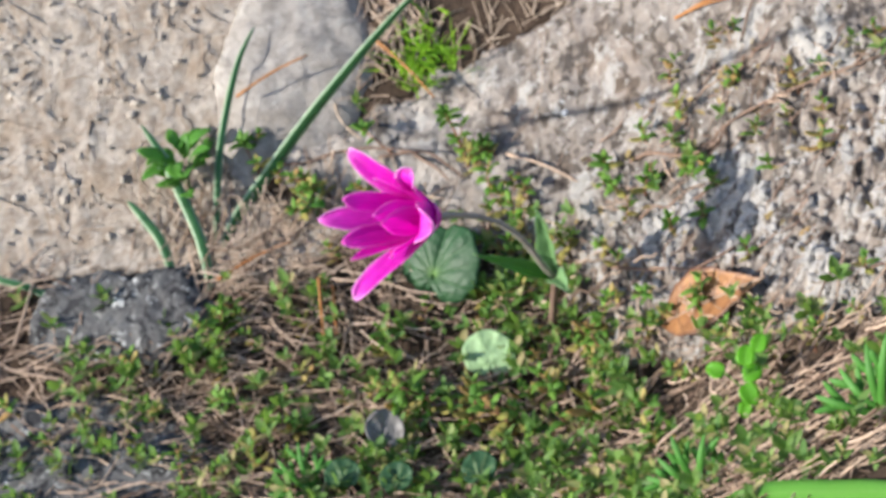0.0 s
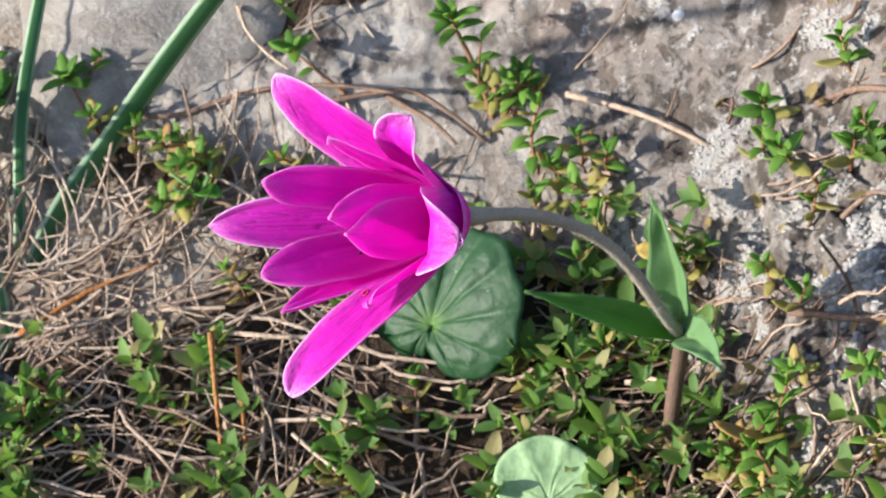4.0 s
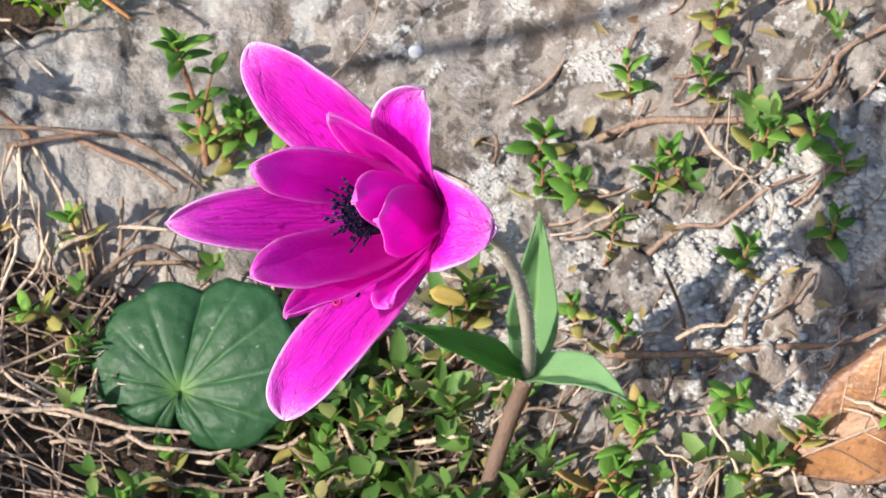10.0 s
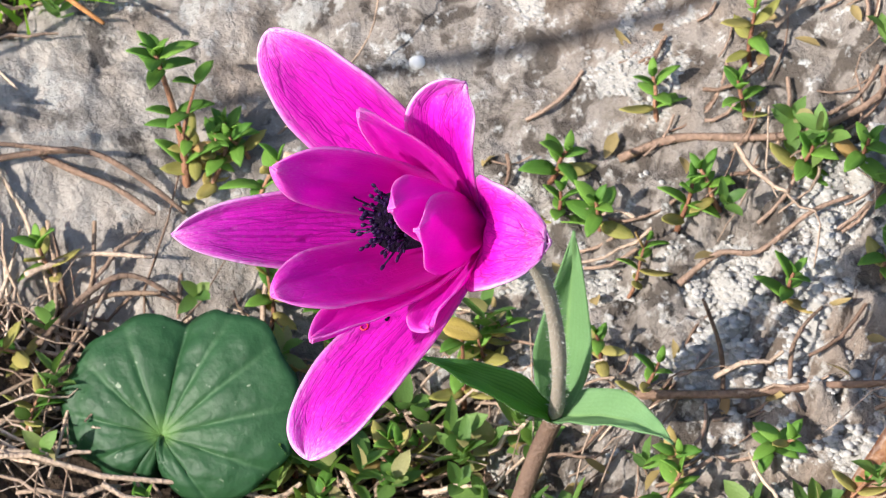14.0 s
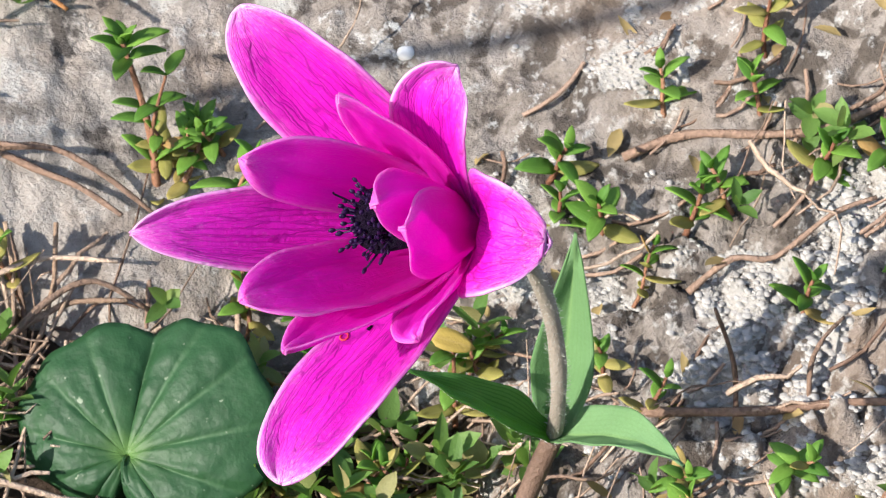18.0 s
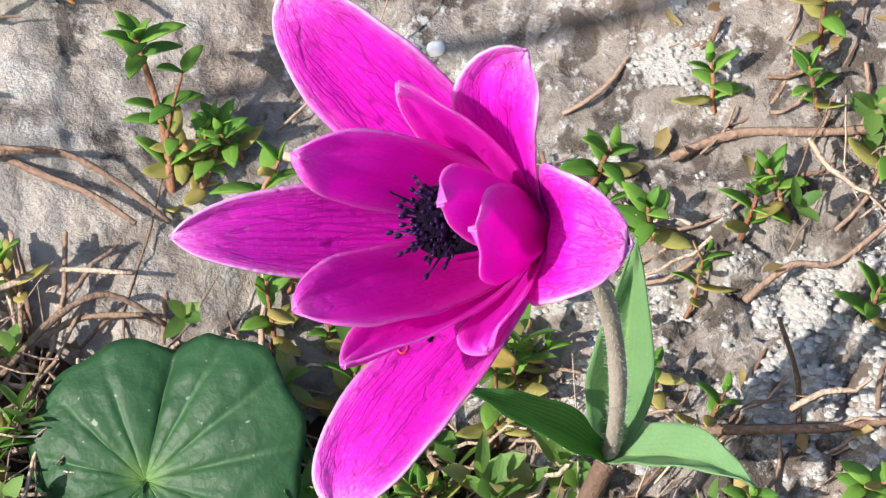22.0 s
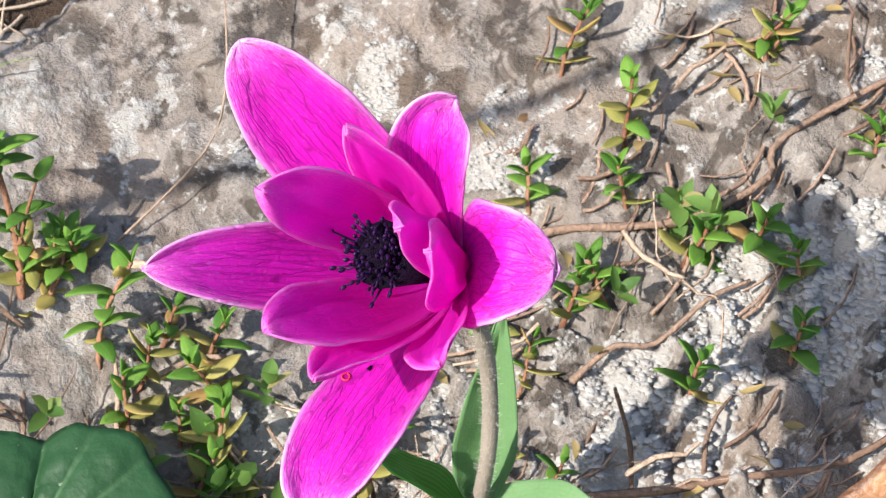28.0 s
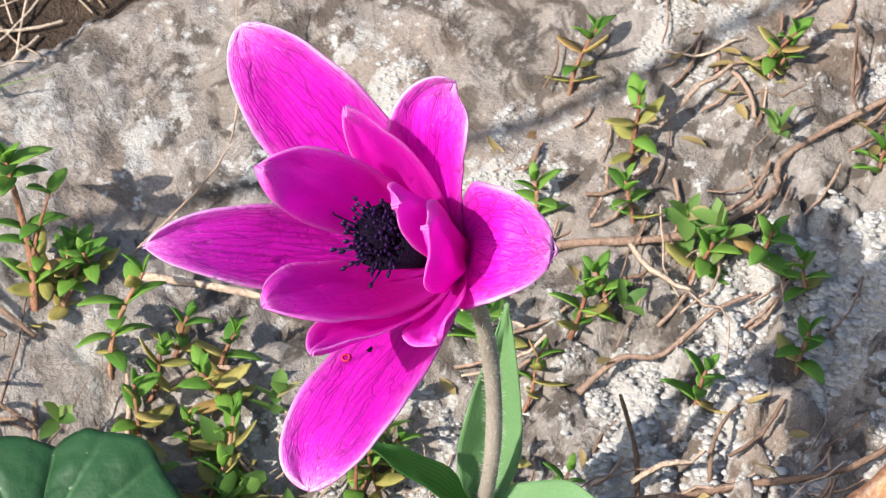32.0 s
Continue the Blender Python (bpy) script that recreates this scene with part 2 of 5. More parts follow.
M_THYME_OLD = leaf_material("thyme_old_leaf", (0.20, 0.23, 0.05), (0.52, 0.40, 0.14), (0.60, 0.52, 0.14), 0.3, 0.6, vein=0.4, vein_colour=(0.42, 0.36, 0.16), old=(0.40, 0.23, 0.09))
M_MAT = leaf_material("thyme_mat_leaf", (0.036, 0.105, 0.024), (0.19, 0.31, 0.075), (0.26, 0.46, 0.07), 0.3, 0.55, island=True, old=(0.34, 0.26, 0.13))
M_TWIG = twig_material("dry_twig", (0.17, 0.105, 0.075), (0.63, 0.47, 0.355))
M_SHOOT = twig_material("red_brown_shoot", (0.20, 0.085, 0.05), (0.36, 0.19, 0.115))
M_NEEDLE = twig_material("pine_needle", (0.38, 0.15, 0.05), (0.50, 0.25, 0.10))
M_GRASS = leaf_material("grass_blade", (0.045, 0.14, 0.055), (0.075, 0.20, 0.075), (0.15, 0.36, 0.10), 0.25, 0.4, vein_colour=(0.36, 0.48, 0.32), margin=0.9)
M_BRIGHT = leaf_material("bright_leaf", (0.10, 0.32, 0.02), (0.15, 0.42, 0.03), (0.35, 0.75, 0.04), 0.4, 0.4, vein=0.3)
M_WEED = leaf_material("weed_leaf", (0.075, 0.23, 0.03), (0.12, 0.31, 0.05), (0.28, 0.58, 0.06), 0.35, 0.5, vein=0.3)
M_DISSECT = leaf_material("dissected_leaf", (0.055, 0.20, 0.03), (0.10, 0.30, 0.05), (0.16, 0.42, 0.06), 0.3, 0.45, vein=0.3)


def oak_material():
    n = Nodes("brown_dead_leaf")
    uv = n.add("ShaderNodeSeparateXYZ", Vector=n.coords("UV"))
    edge = n.maths("MULTIPLY", n.maths("ABSOLUTE", n.maths("SUBTRACT", uv.outputs[1], 0.5)), 2.0)
    col = n.mix(n.ramp(n.noise(130, 5, 0.65), (0.35, 0.0), (0.65, 1.0)), (0.165, 0.065, 0.027), (0.40, 0.19, 0.075))
    col = n.mix(n.ramp(n.noise(420, 3), (0.58, 0.0), (0.66, 0.7)), col, (0.10, 0.04, 0.02))
    col = n.mix(n.ramp(n.maths("ADD", edge, n.maths("MULTIPLY", n.noise(300, 3), 0.12)), (0.93, 0.0), (1.02, 0.85)), col, (0.09, 0.035, 0.02))
    net = n.ramp(n.voronoi(900, "DISTANCE_TO_EDGE"), (0.0, 1.0), (0.08, 0.0))
    col = n.mix(n.maths("MULTIPLY", net, 0.25), col, (0.48, 0.28, 0.14))
    return n.finish(col, 0.45, n.bump(n.noise(500, 4), 0.6, 0.0008), (0.55, 0.24, 0.06), 0.2)


M_OAK = oak_material()
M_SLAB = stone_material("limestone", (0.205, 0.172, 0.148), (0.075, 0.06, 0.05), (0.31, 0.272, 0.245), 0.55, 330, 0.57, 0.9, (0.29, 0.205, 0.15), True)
M_LICHEN = plain_material("white_lichen", (0.30, 0.28, 0.26), (0.50, 0.475, 0.45), 700, 0.9, 0.6)
M_BACKROCK = stone_material("smooth_limestone", (0.33, 0.295, 0.265), (0.17, 0.15, 0.135), (0.43, 0.395, 0.36), 0.2, 300, 0.62, 0.45, (0.30, 0.25, 0.20))
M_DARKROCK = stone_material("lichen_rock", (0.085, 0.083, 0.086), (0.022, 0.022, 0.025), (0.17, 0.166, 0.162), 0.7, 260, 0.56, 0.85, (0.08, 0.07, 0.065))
M_PEBBLE = plain_material("white_pebble", (0.80, 0.76, 0.71), (0.90, 0.87, 0.84), 600, 0.8, 0.4)
M_GRAVEL = stone_material("gravel", (0.48, 0.42, 0.36), (0.36, 0.29, 0.23), (0.60, 0.54, 0.47), 0.2, 400, 0.6, 0.3)


def ground_material():
    n = Nodes("earth_and_litter")
    path = n.add("ShaderNodeAttribute")
    path.attribute_name = "path"
    fine, mid = n.noise(900, 5, 0.7), n.noise(210, 5, 0.65)
    soil = n.mix(mid, (0.034, 0.024, 0.017), (0.15, 0.10, 0.07))
    soil = n.mix(0.7, soil, n.ramp(fine, (0.3, 0.4), (0.7, 1.2)), "MULTIPLY")
    earth = n.mix(n.ramp(mid, (0.34, 0.0), (0.62, 1.0)), (0.31, 0.245, 0.195), (0.64, 0.57, 0.50))
    earth = n.mix(n.ramp(n.noise(60, 4), (0.45, 0.0), (0.7, 0.7)), earth, (0.42, 0.32, 0.235))
    earth = n.mix(0.5, earth, n.ramp(fine, (0.3, 0.5), (0.7, 1.15)), "MULTIPLY")
    edge = n.maths("ADD", path.outputs["Fac"], n.maths("MULTIPLY", n.maths("SUBTRACT", mid, 0.5), 0.5))
    col = n.mix(n.ramp(edge, (0.42, 0.0), (0.58, 1.0)), soil, earth)
    return n.finish(col, 0.95, n.bump(n.maths("ADD", mid, fine), 0.9, 0.003), gloss=0.2)


M_GROUND = ground_material()


# ---- building helpers ----
def mesh_of(name, verts, faces, uvs=None):
    me = bpy.data.meshes.new(name)
    me.from_pydata([tuple(v) for v in verts], [], faces)
    if uvs is not None:
        layer = me.uv_layers.new(name="UVMap")
        idx = np.zeros(len(me.loops), dtype=np.int32)
        me.loops.foreach_get("vertex_index", idx)
        layer.data.foreach_set("uv", np.asarray(uvs, dtype=np.float32)[idx].ravel())
    me.polygons.foreach_set("use_smooth", [True] * len(me.polygons))
    me.update()
    return me


def part(name, me, material, parent=None, label="", kind=""):
    """Links a mesh (or a bmesh) as one object, under a thing or a part."""
    if isinstance(me, bmesh.types.BMesh):
        data = bpy.data.meshes.new(name)
        me.to_mesh(data)
        me.free()
        me = data
    if material and not me.materials:
        me.materials.append(material)
    ob = new(name, me)
    ob.parent = parent
    return tagged(ob, label, kind=kind)


def empty(name, at=(0, 0, 0)):
    ob = new(name)
    ob.empty_display_size = 0.005
    ob.location = at
    return ob


class Bag:
    """Gathers vertices, faces and uvs."""

    def __init__(self):
        self.v, self.f, self.uv = [], [], []

    def tube(self, pts, radii, sides=6, cap=True):
        pts = [Vector(p) for p in pts]
        start, count = len(self.v), len(pts)
        ref = Vector((0.31, 0.17, 0.93))
        for k, p in enumerate(pts):
            d = (pts[min(k + 1, count - 1)] - pts[max(k - 1, 0)]).normalized()
            a = d.cross(ref)
            a = a.normalized() if a.length > 1e-4 else d.orthogonal().normalized()
            b = d.cross(a)
            r = radii[k] if isinstance(radii, (list, tuple)) else radii
            for s in range(sides):
                w = 2 * math.pi * s / sides
                self.v.append(p + a * (r * math.cos(w)) + b * (r * math.sin(w)))
                self.uv.append((k / max(count - 1, 1), s / sides))
        for k in range(count - 1):
            for s in range(sides):
                i, j = start + k * sides + s, start + k * sides + (s + 1) % sides
                self.f.append((i, j, j + sides, i + sides))
        if cap:
            self.f.append(tuple(start + s for s in reversed(range(sides))))
            self.f.append(tuple(start + (count - 1) * sides + s for s in range(sides)))
        return self

    def sheet(self, fn, nu, nv, thick=0.0):
        """fn(u, v) -> point; thick: a second face below and a closed rim."""
        start = len(self.v)
        grid = [[Vector(fn(i / nu, j / nv)) for j in range(nv + 1)] for i in range(nu + 1)]
        at = lambda i, j: start + i * (nv + 1) + j
        for i in range(nu + 1):
            for j in range(nv + 1):
                self.v.append(grid[i][j])
                self.uv.append((i / nu, j / nv))
        for i in range(nu):
            for j in range(nv):
                self.f.append((at(i, j), at(i + 1, j), at(i + 1, j + 1), at(i, j + 1)))
        if thick:
            low = len(self.v)
            for i in range(nu + 1):
                for j in range(nv + 1):
                    du = grid[min(i + 1, nu)][j] - grid[max(i - 1, 0)][j]
                    dv = grid[i][min(j + 1, nv)] - grid[i][max(j - 1, 0)]
                    nn = du.cross(dv)
                    nn = nn.normalized() if nn.length > 1e-12 else Vector((0, 0, 1))
                    self.v.append(grid[i][j] - nn * thick)
                    self.uv.append((i / nu, j / nv))
            lo = lambda i, j: low + i * (nv + 1) + j
            for i in range(nu):
                for j in range(nv):
                    self.f.append((lo(i, j), lo(i, j + 1), lo(i + 1, j + 1), lo(i + 1, j)))
            for i in range(nu):
                self.f.append((at(i, 0), lo(i, 0), lo(i + 1, 0), at(i + 1, 0)))
                self.f.append((at(i, nv), at(i + 1, nv), lo(i + 1, nv), lo(i, nv)))
            for j in range(nv):
                self.f.append((at(0, j), at(0, j + 1), lo(0, j + 1), lo(0, j)))
                self.f.append((at(nu, j), lo(nu, j), lo(nu, j + 1), at(nu, j + 1)))
        return self

    def mesh(self, name):
        return mesh_of(name, self.v, self.f, self.uv)


def bezier(p, u):
    a, b, c, d = (Vector(q) for q in p)
    w = 1 - u
    return a * w**3 + b * (3 * w * w * u) + c * (3 * w * u * u) + d * u**3


def curve(pts, u):
    """A smooth line through the points."""
    pts = [Vector(p) for p in pts]
    s = u * (len(pts) - 1)
    k = min(int(s), len(pts) - 2)
    f = s - k
    p0, p1, p2, p3 = pts[max(k - 1, 0)], pts[k], pts[k + 1], pts[min(k + 2, len(pts) - 1)]
    return 0.5 * (2 * p1 + (p2 - p0) * f + (2 * p0 - 5 * p1 + 4 * p2 - p3) * f * f + (3 * p1 - p0 - 3 * p2 + p3) * f**3)


def lie_of(x, y):
    """The lie of the land, in centimetres: a hollow that rises towards the rock."""
    a = 14 * math.tanh(x / 14) if x > 0 else 6 * math.tanh(x / 6)
    b = 22 * math.tanh(y / 22)
    return -0.6699 + 0.1517 * a + 0.1741 * b + 0.0436 * a * a + 0.0318 * b * b + 0.0045 * a * b


def inside(x, y, ring):
    """How far a place lies inside a ring of corners (negative: outside), in centimetres."""
    best, odd = 1e9, False
    for (ax, ay), (bx, by) in zip(ring, ring[1:] + ring[:1]):
        dx, dy = bx - ax, by - ay
        k = max(0.0, min(1.0, ((x - ax) * dx + (y - ay) * dy) / (dx * dx + dy * dy)))
        best = min(best, math.hypot(x - ax - k * dx, y - ay - k * dy))
        if (ay > y) != (by > y) and x < ax + (y - ay) * dx / dy:
            odd = not odd
    return best if odd else -best


def lump(x, y, scale, seed=0.0):
    return noise.fractal(Vector((x * scale, y * scale, seed)), 0.9, 2.1, 5)


SLAB = [(-9.20, 9.50), (-5.60, 10.80), (-2.70, 11.75), (-0.18, 12.30), (2.95, 12.34), (5.36, 12.57), (11.02, 12.38), (18.28, 11.90), (24.09, 4.38), (23.27, -10.39), (14.32, -8.09), (8.90, -4.28), (3.32, -1.24), (2.09, 1.52), (1.07, 4.43), (-3.50, 7.00), (-6.40, 8.35)]
BACKROCK = [(-11.26, 13.75), (-9.38, 17.00), (-5.08, 17.59), (-4.90, 12.30), (-6.00, 11.25), (-8.00, 9.90), (-9.50, 9.30), (-11.00, 9.20), (-11.50, 10.80)]
DARKROCK = [(-20.04, 5.05), (-19.15, 7.32), (-16.42, 7.57), (-13.04, 6.87), (-11.88, 4.17), (-14.37, 3.39)]
LOWROCK = [(-25.02, 4.06), (-14.84, 2.48), (-12.65, -0.54), (-13.22, -4.34), (-24.91, -4.01)]
PATHWAY = [(-40, 8.6), (-19.76, 7.80), (-14.10, 7.13), (-11.76, 5.97), (-8.32, 6.04), (-6.46, 7.73), (-6.88, 8.54), (-10.87, 8.80), (-11.36, 10.40), (-11.07, 14.08), (-7.87, 17.62), (-1.43, 18.42), (4, 60), (-40, 60)]


def slab_rise(x, y):
    d = inside(x, y, SLAB) + 0.9 * lump(x, y, 0.35, 3.0)
    return 1.0 - math.exp(-max(d, 0) / 0.8) if d > 0 else 0.0


def surface(x, y):
    """Height of soil or rock, whichever is on top, in centimetres."""
    return lie_of(x, y) + 0.55 * slab_rise(x, y)


# ---- the ground and the rocks ----
def ground():
    def axis(lo, hi, step):
        inner = list(np.arange(lo, hi + 0.01, step))
        out, d = [], step
        reach = hi
        while reach < 6000:
            d *= 1.45
            reach += d
            out.append(reach)
        return [lo - (r - hi) for r in reversed(out)] + inner + out

    xs, ys = axis(-24, 24, 0.3), axis(-20, 32, 0.3)
    verts, paths = [], []
    for x in xs:
        for y in ys:
            near = abs(x) < 60 and abs(y) < 70
            bumps = 0.16 * lump(x, y, 1.1) + 0.05 * lump(x, y, 5.0, 8.0) if near else 0.0
            if near and inside(x, y, PATHWAY) > 0:
                bumps += 0.24 * lump(x, y, 1.7, 14.0)
            verts.append((x * CM, y * CM, (lie_of(x, y) + bumps - 0.1) * CM))
            paths.append(max(0.0, min(1.0, 0.5 + 0.35 * inside(x, y, PATHWAY))) if near else (0.8 if y > 60 else 0.3))
    ny = len(ys)
    faces = [(i * ny + j, (i + 1) * ny + j, (i + 1) * ny + j + 1, i * ny + j + 1) for i in range(len(xs) - 1) for j in range(ny - 1)]
    me = mesh_of("ground", verts, faces)
    me.attributes.new("path", "FLOAT", "POINT").data.foreach_set("value", paths)
    tagged(part("ground", me, M_GROUND), "brown earth with plant litter and a pale trodden path", "ground", kind="structure")


def thick_lichen(x, y):
    """1 in the middle of the knobbly bed of lichen at the foot of the slab, 0 away from it."""
    return math.exp(-(((x - 7.0) / 3.0) ** 2) - ((y - 1.2) / 2.2) ** 2)


def lichen_and_shade(x, y):
    """Pale lichen on the slab: above 0.2 crusted, below -0.3 painted as crevice shade."""
    return thick_lichen(x, y) * 0.38 + lump(x, y, 0.5, 90.0) + 0.5 * lump(x, y, 1.9, 95.0) + 0.3 * lump(x, y, 5.0, 97.0) + max(-0.2, min(0.12, (6.0 - y) * 0.12))


def rock(name, ring, material, label, step, rise, soft, rough, seed, slope=(0, 0), base=lie_of, edge=0.9, nodules=0.0):
    """A stone that sits in the ground: a domed, uneven top inside a ring of corners, closed below."""
    xs = [p[0] for p in ring]
    ys = [p[1] for p in ring]
    x0, x1, y0, y1 = min(xs) - 1, max(xs) + 1, min(ys) - 1, max(ys) + 1
    nx, ny = int((x1 - x0) / step), int((y1 - y0) / step)
    mx, my = (x0 + x1) / 2, (y0 + y1) / 2
    top, crust = {}, {}
    for i in range(nx + 1):
        for j in range(ny + 1):
            x, y = x0 + i * step, y0 + j * step
            d = inside(x, y, ring) + edge * lump(x, y, 0.35, seed)
            if d > -0.6:
                up = rise * (1.0 - math.exp(-max(d, 0) / soft)) + rough * (0.55 * lump(x, y, 0.6, seed + 5) + 0.22 * lump(x, y, 2.3, seed + 9) + 0.10 * abs(lump(x, y, 6.5, seed)))
                up += slope[0] * (x - mx) + slope[1] * (y - my)
                if nodules:
                    zone = max(0.0, min(1.0, (nodules - y) / 3.0 + 0.8 * lump(x, y, 0.3, 50.0)))
                    wx, wy = x + 0.25 * lump(x, y, 1.3, 61.0), y + 0.25 * lump(x, y, 1.3, 67.0)
                    near = noise.voronoi(Vector((wx * 1.5, wy * 1.5, 0.7)))[0]
                    big = min(1.0, (near[1] - near[0]) / 0.35)
                    near = noise.voronoi(Vector((wx * 4.6, wy * 4.6, 3.7)))[0]
                    small = max(0.0, 1 - (near[0] / 0.62) ** 2)
                    up += zone * (0.30 * (big - 0.72) + 0.09 * (small - 0.4) + 0.25 * lump(x, y, 0.9, 83.0))
                    # high values colour as lichen, low values as painted crevice shade
                    crust[i, j] = 0.5 + 0.5 * lichen_and_shade(x, y)
                if d <= 0:
                    up = min(up, 0.0) + d * 2.5
                top[i, j] = (x, y, base(x, y) + up)
    verts, faces, at = [], [], {}
    for key, (x, y, z) in top.items():
        at[key] = len(verts)
        verts.append((x * CM, y * CM, z * CM))
    for i, j in top:
        ring4 = [(i, j), (i + 1, j), (i + 1, j + 1), (i, j + 1)]
        if all(k in at for k in ring4):
            faces.append(tuple(at[k] for k in ring4))
    # skirt and underside
    count = len(verts)
    low = min(v[2] for v in verts) - 0.01
    edges = {}
    for f in faces:
        for a, b in zip(f, f[1:] + f[:1]):
            if (b, a) in edges:
                del edges[b, a]
            else:
                edges[a, b] = True
    below = {}
    for a, b in edges:
        for k in (a, b):
            if k not in below:
                below[k] = len(verts)
                verts.append((verts[k][0], verts[k][1], low))
    faces += [(b, a, below[a], below[b]) for a, b in edges]
    me = mesh_of(name, verts, faces)
    if nodules:
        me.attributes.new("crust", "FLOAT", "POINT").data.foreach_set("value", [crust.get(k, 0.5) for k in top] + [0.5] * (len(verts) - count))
        me.attributes.new("bare", "FLOAT", "POINT").data.foreach_set("value", [max(0.0, min(0.75, (1.5 - v[0] / CM) / 6)) for v in verts])
        heights.update(top)
    return tagged(part(name, me, material), label, "rock")


def lichen_crust(rng):
    """Thousands of small pale knobs in patches on the rough side of the slab."""
    verts, faces, made = [], [], 0
    rings, sides = 3, 7
    keys = sorted(heights)
    while made < 20000:
        i, j = keys[int(rng.random() * len(keys))]
        x, y, z = heights[i, j]
        if not (-1 < x < 16 and -9 < y < 9.5) or inside(x, y, SLAB) < 0.15:
            continue
        if lichen_and_shade(x, y) < 0.28 + 0.15 * rng.random():
            continue
        made += 1
        r = rng.choice((0.018, 0.026, 0.035, 0.05)) * rng.uniform(0.8, 1.25) * (1 + 0.7 * thick_lichen(x, y))
        tall = rng.uniform(0.25, 0.6)
        x, y, z = x + rng.uniform(-0.04, 0.04), y + rng.uniform(-0.04, 0.04), z - 0.12 * r
        start = len(verts)
        verts.append((x * CM, y * CM, (z + r * tall) * CM))
        for k in range(1, rings + 1):
            e = k / rings * 1.75
            for q in range(sides):
                w = q * 2 * math.pi / sides + k
                verts.append(((x + r * math.sin(e) * math.cos(w)) * CM, (y + r * math.sin(e) * math.sin(w)) * CM, (z + r * tall * math.cos(e)) * CM))
        for q in range(sides):
            n = (q + 1) % sides
            faces.append((start, start + 1 + q, start + 1 + n))
            for k in range(rings - 1):
                a = start + 1 + k * sides
                faces.append((a + q, a + sides + q, a + sides + n, a + n))
    tagged(part("lichen_crust", mesh_of("lichen_crust", verts, faces), M_LICHEN), "white knobbly lichen crust on the slab", "lichen", kind="stuff")


heights = {}


ground()
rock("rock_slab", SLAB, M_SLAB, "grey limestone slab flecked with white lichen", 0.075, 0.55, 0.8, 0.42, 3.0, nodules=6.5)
lichen_crust(random.Random(8))
rock("boulder", BACKROCK, M_BACKROCK, "smooth pale grey stone beside the path", 0.25, 0.9, 0.9, 0.45, 21.0, edge=0.5)
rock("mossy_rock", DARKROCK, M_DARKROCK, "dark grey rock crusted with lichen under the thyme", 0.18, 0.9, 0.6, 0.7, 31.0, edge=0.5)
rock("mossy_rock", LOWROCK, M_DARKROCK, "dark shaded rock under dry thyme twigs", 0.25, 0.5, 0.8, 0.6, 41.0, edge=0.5)


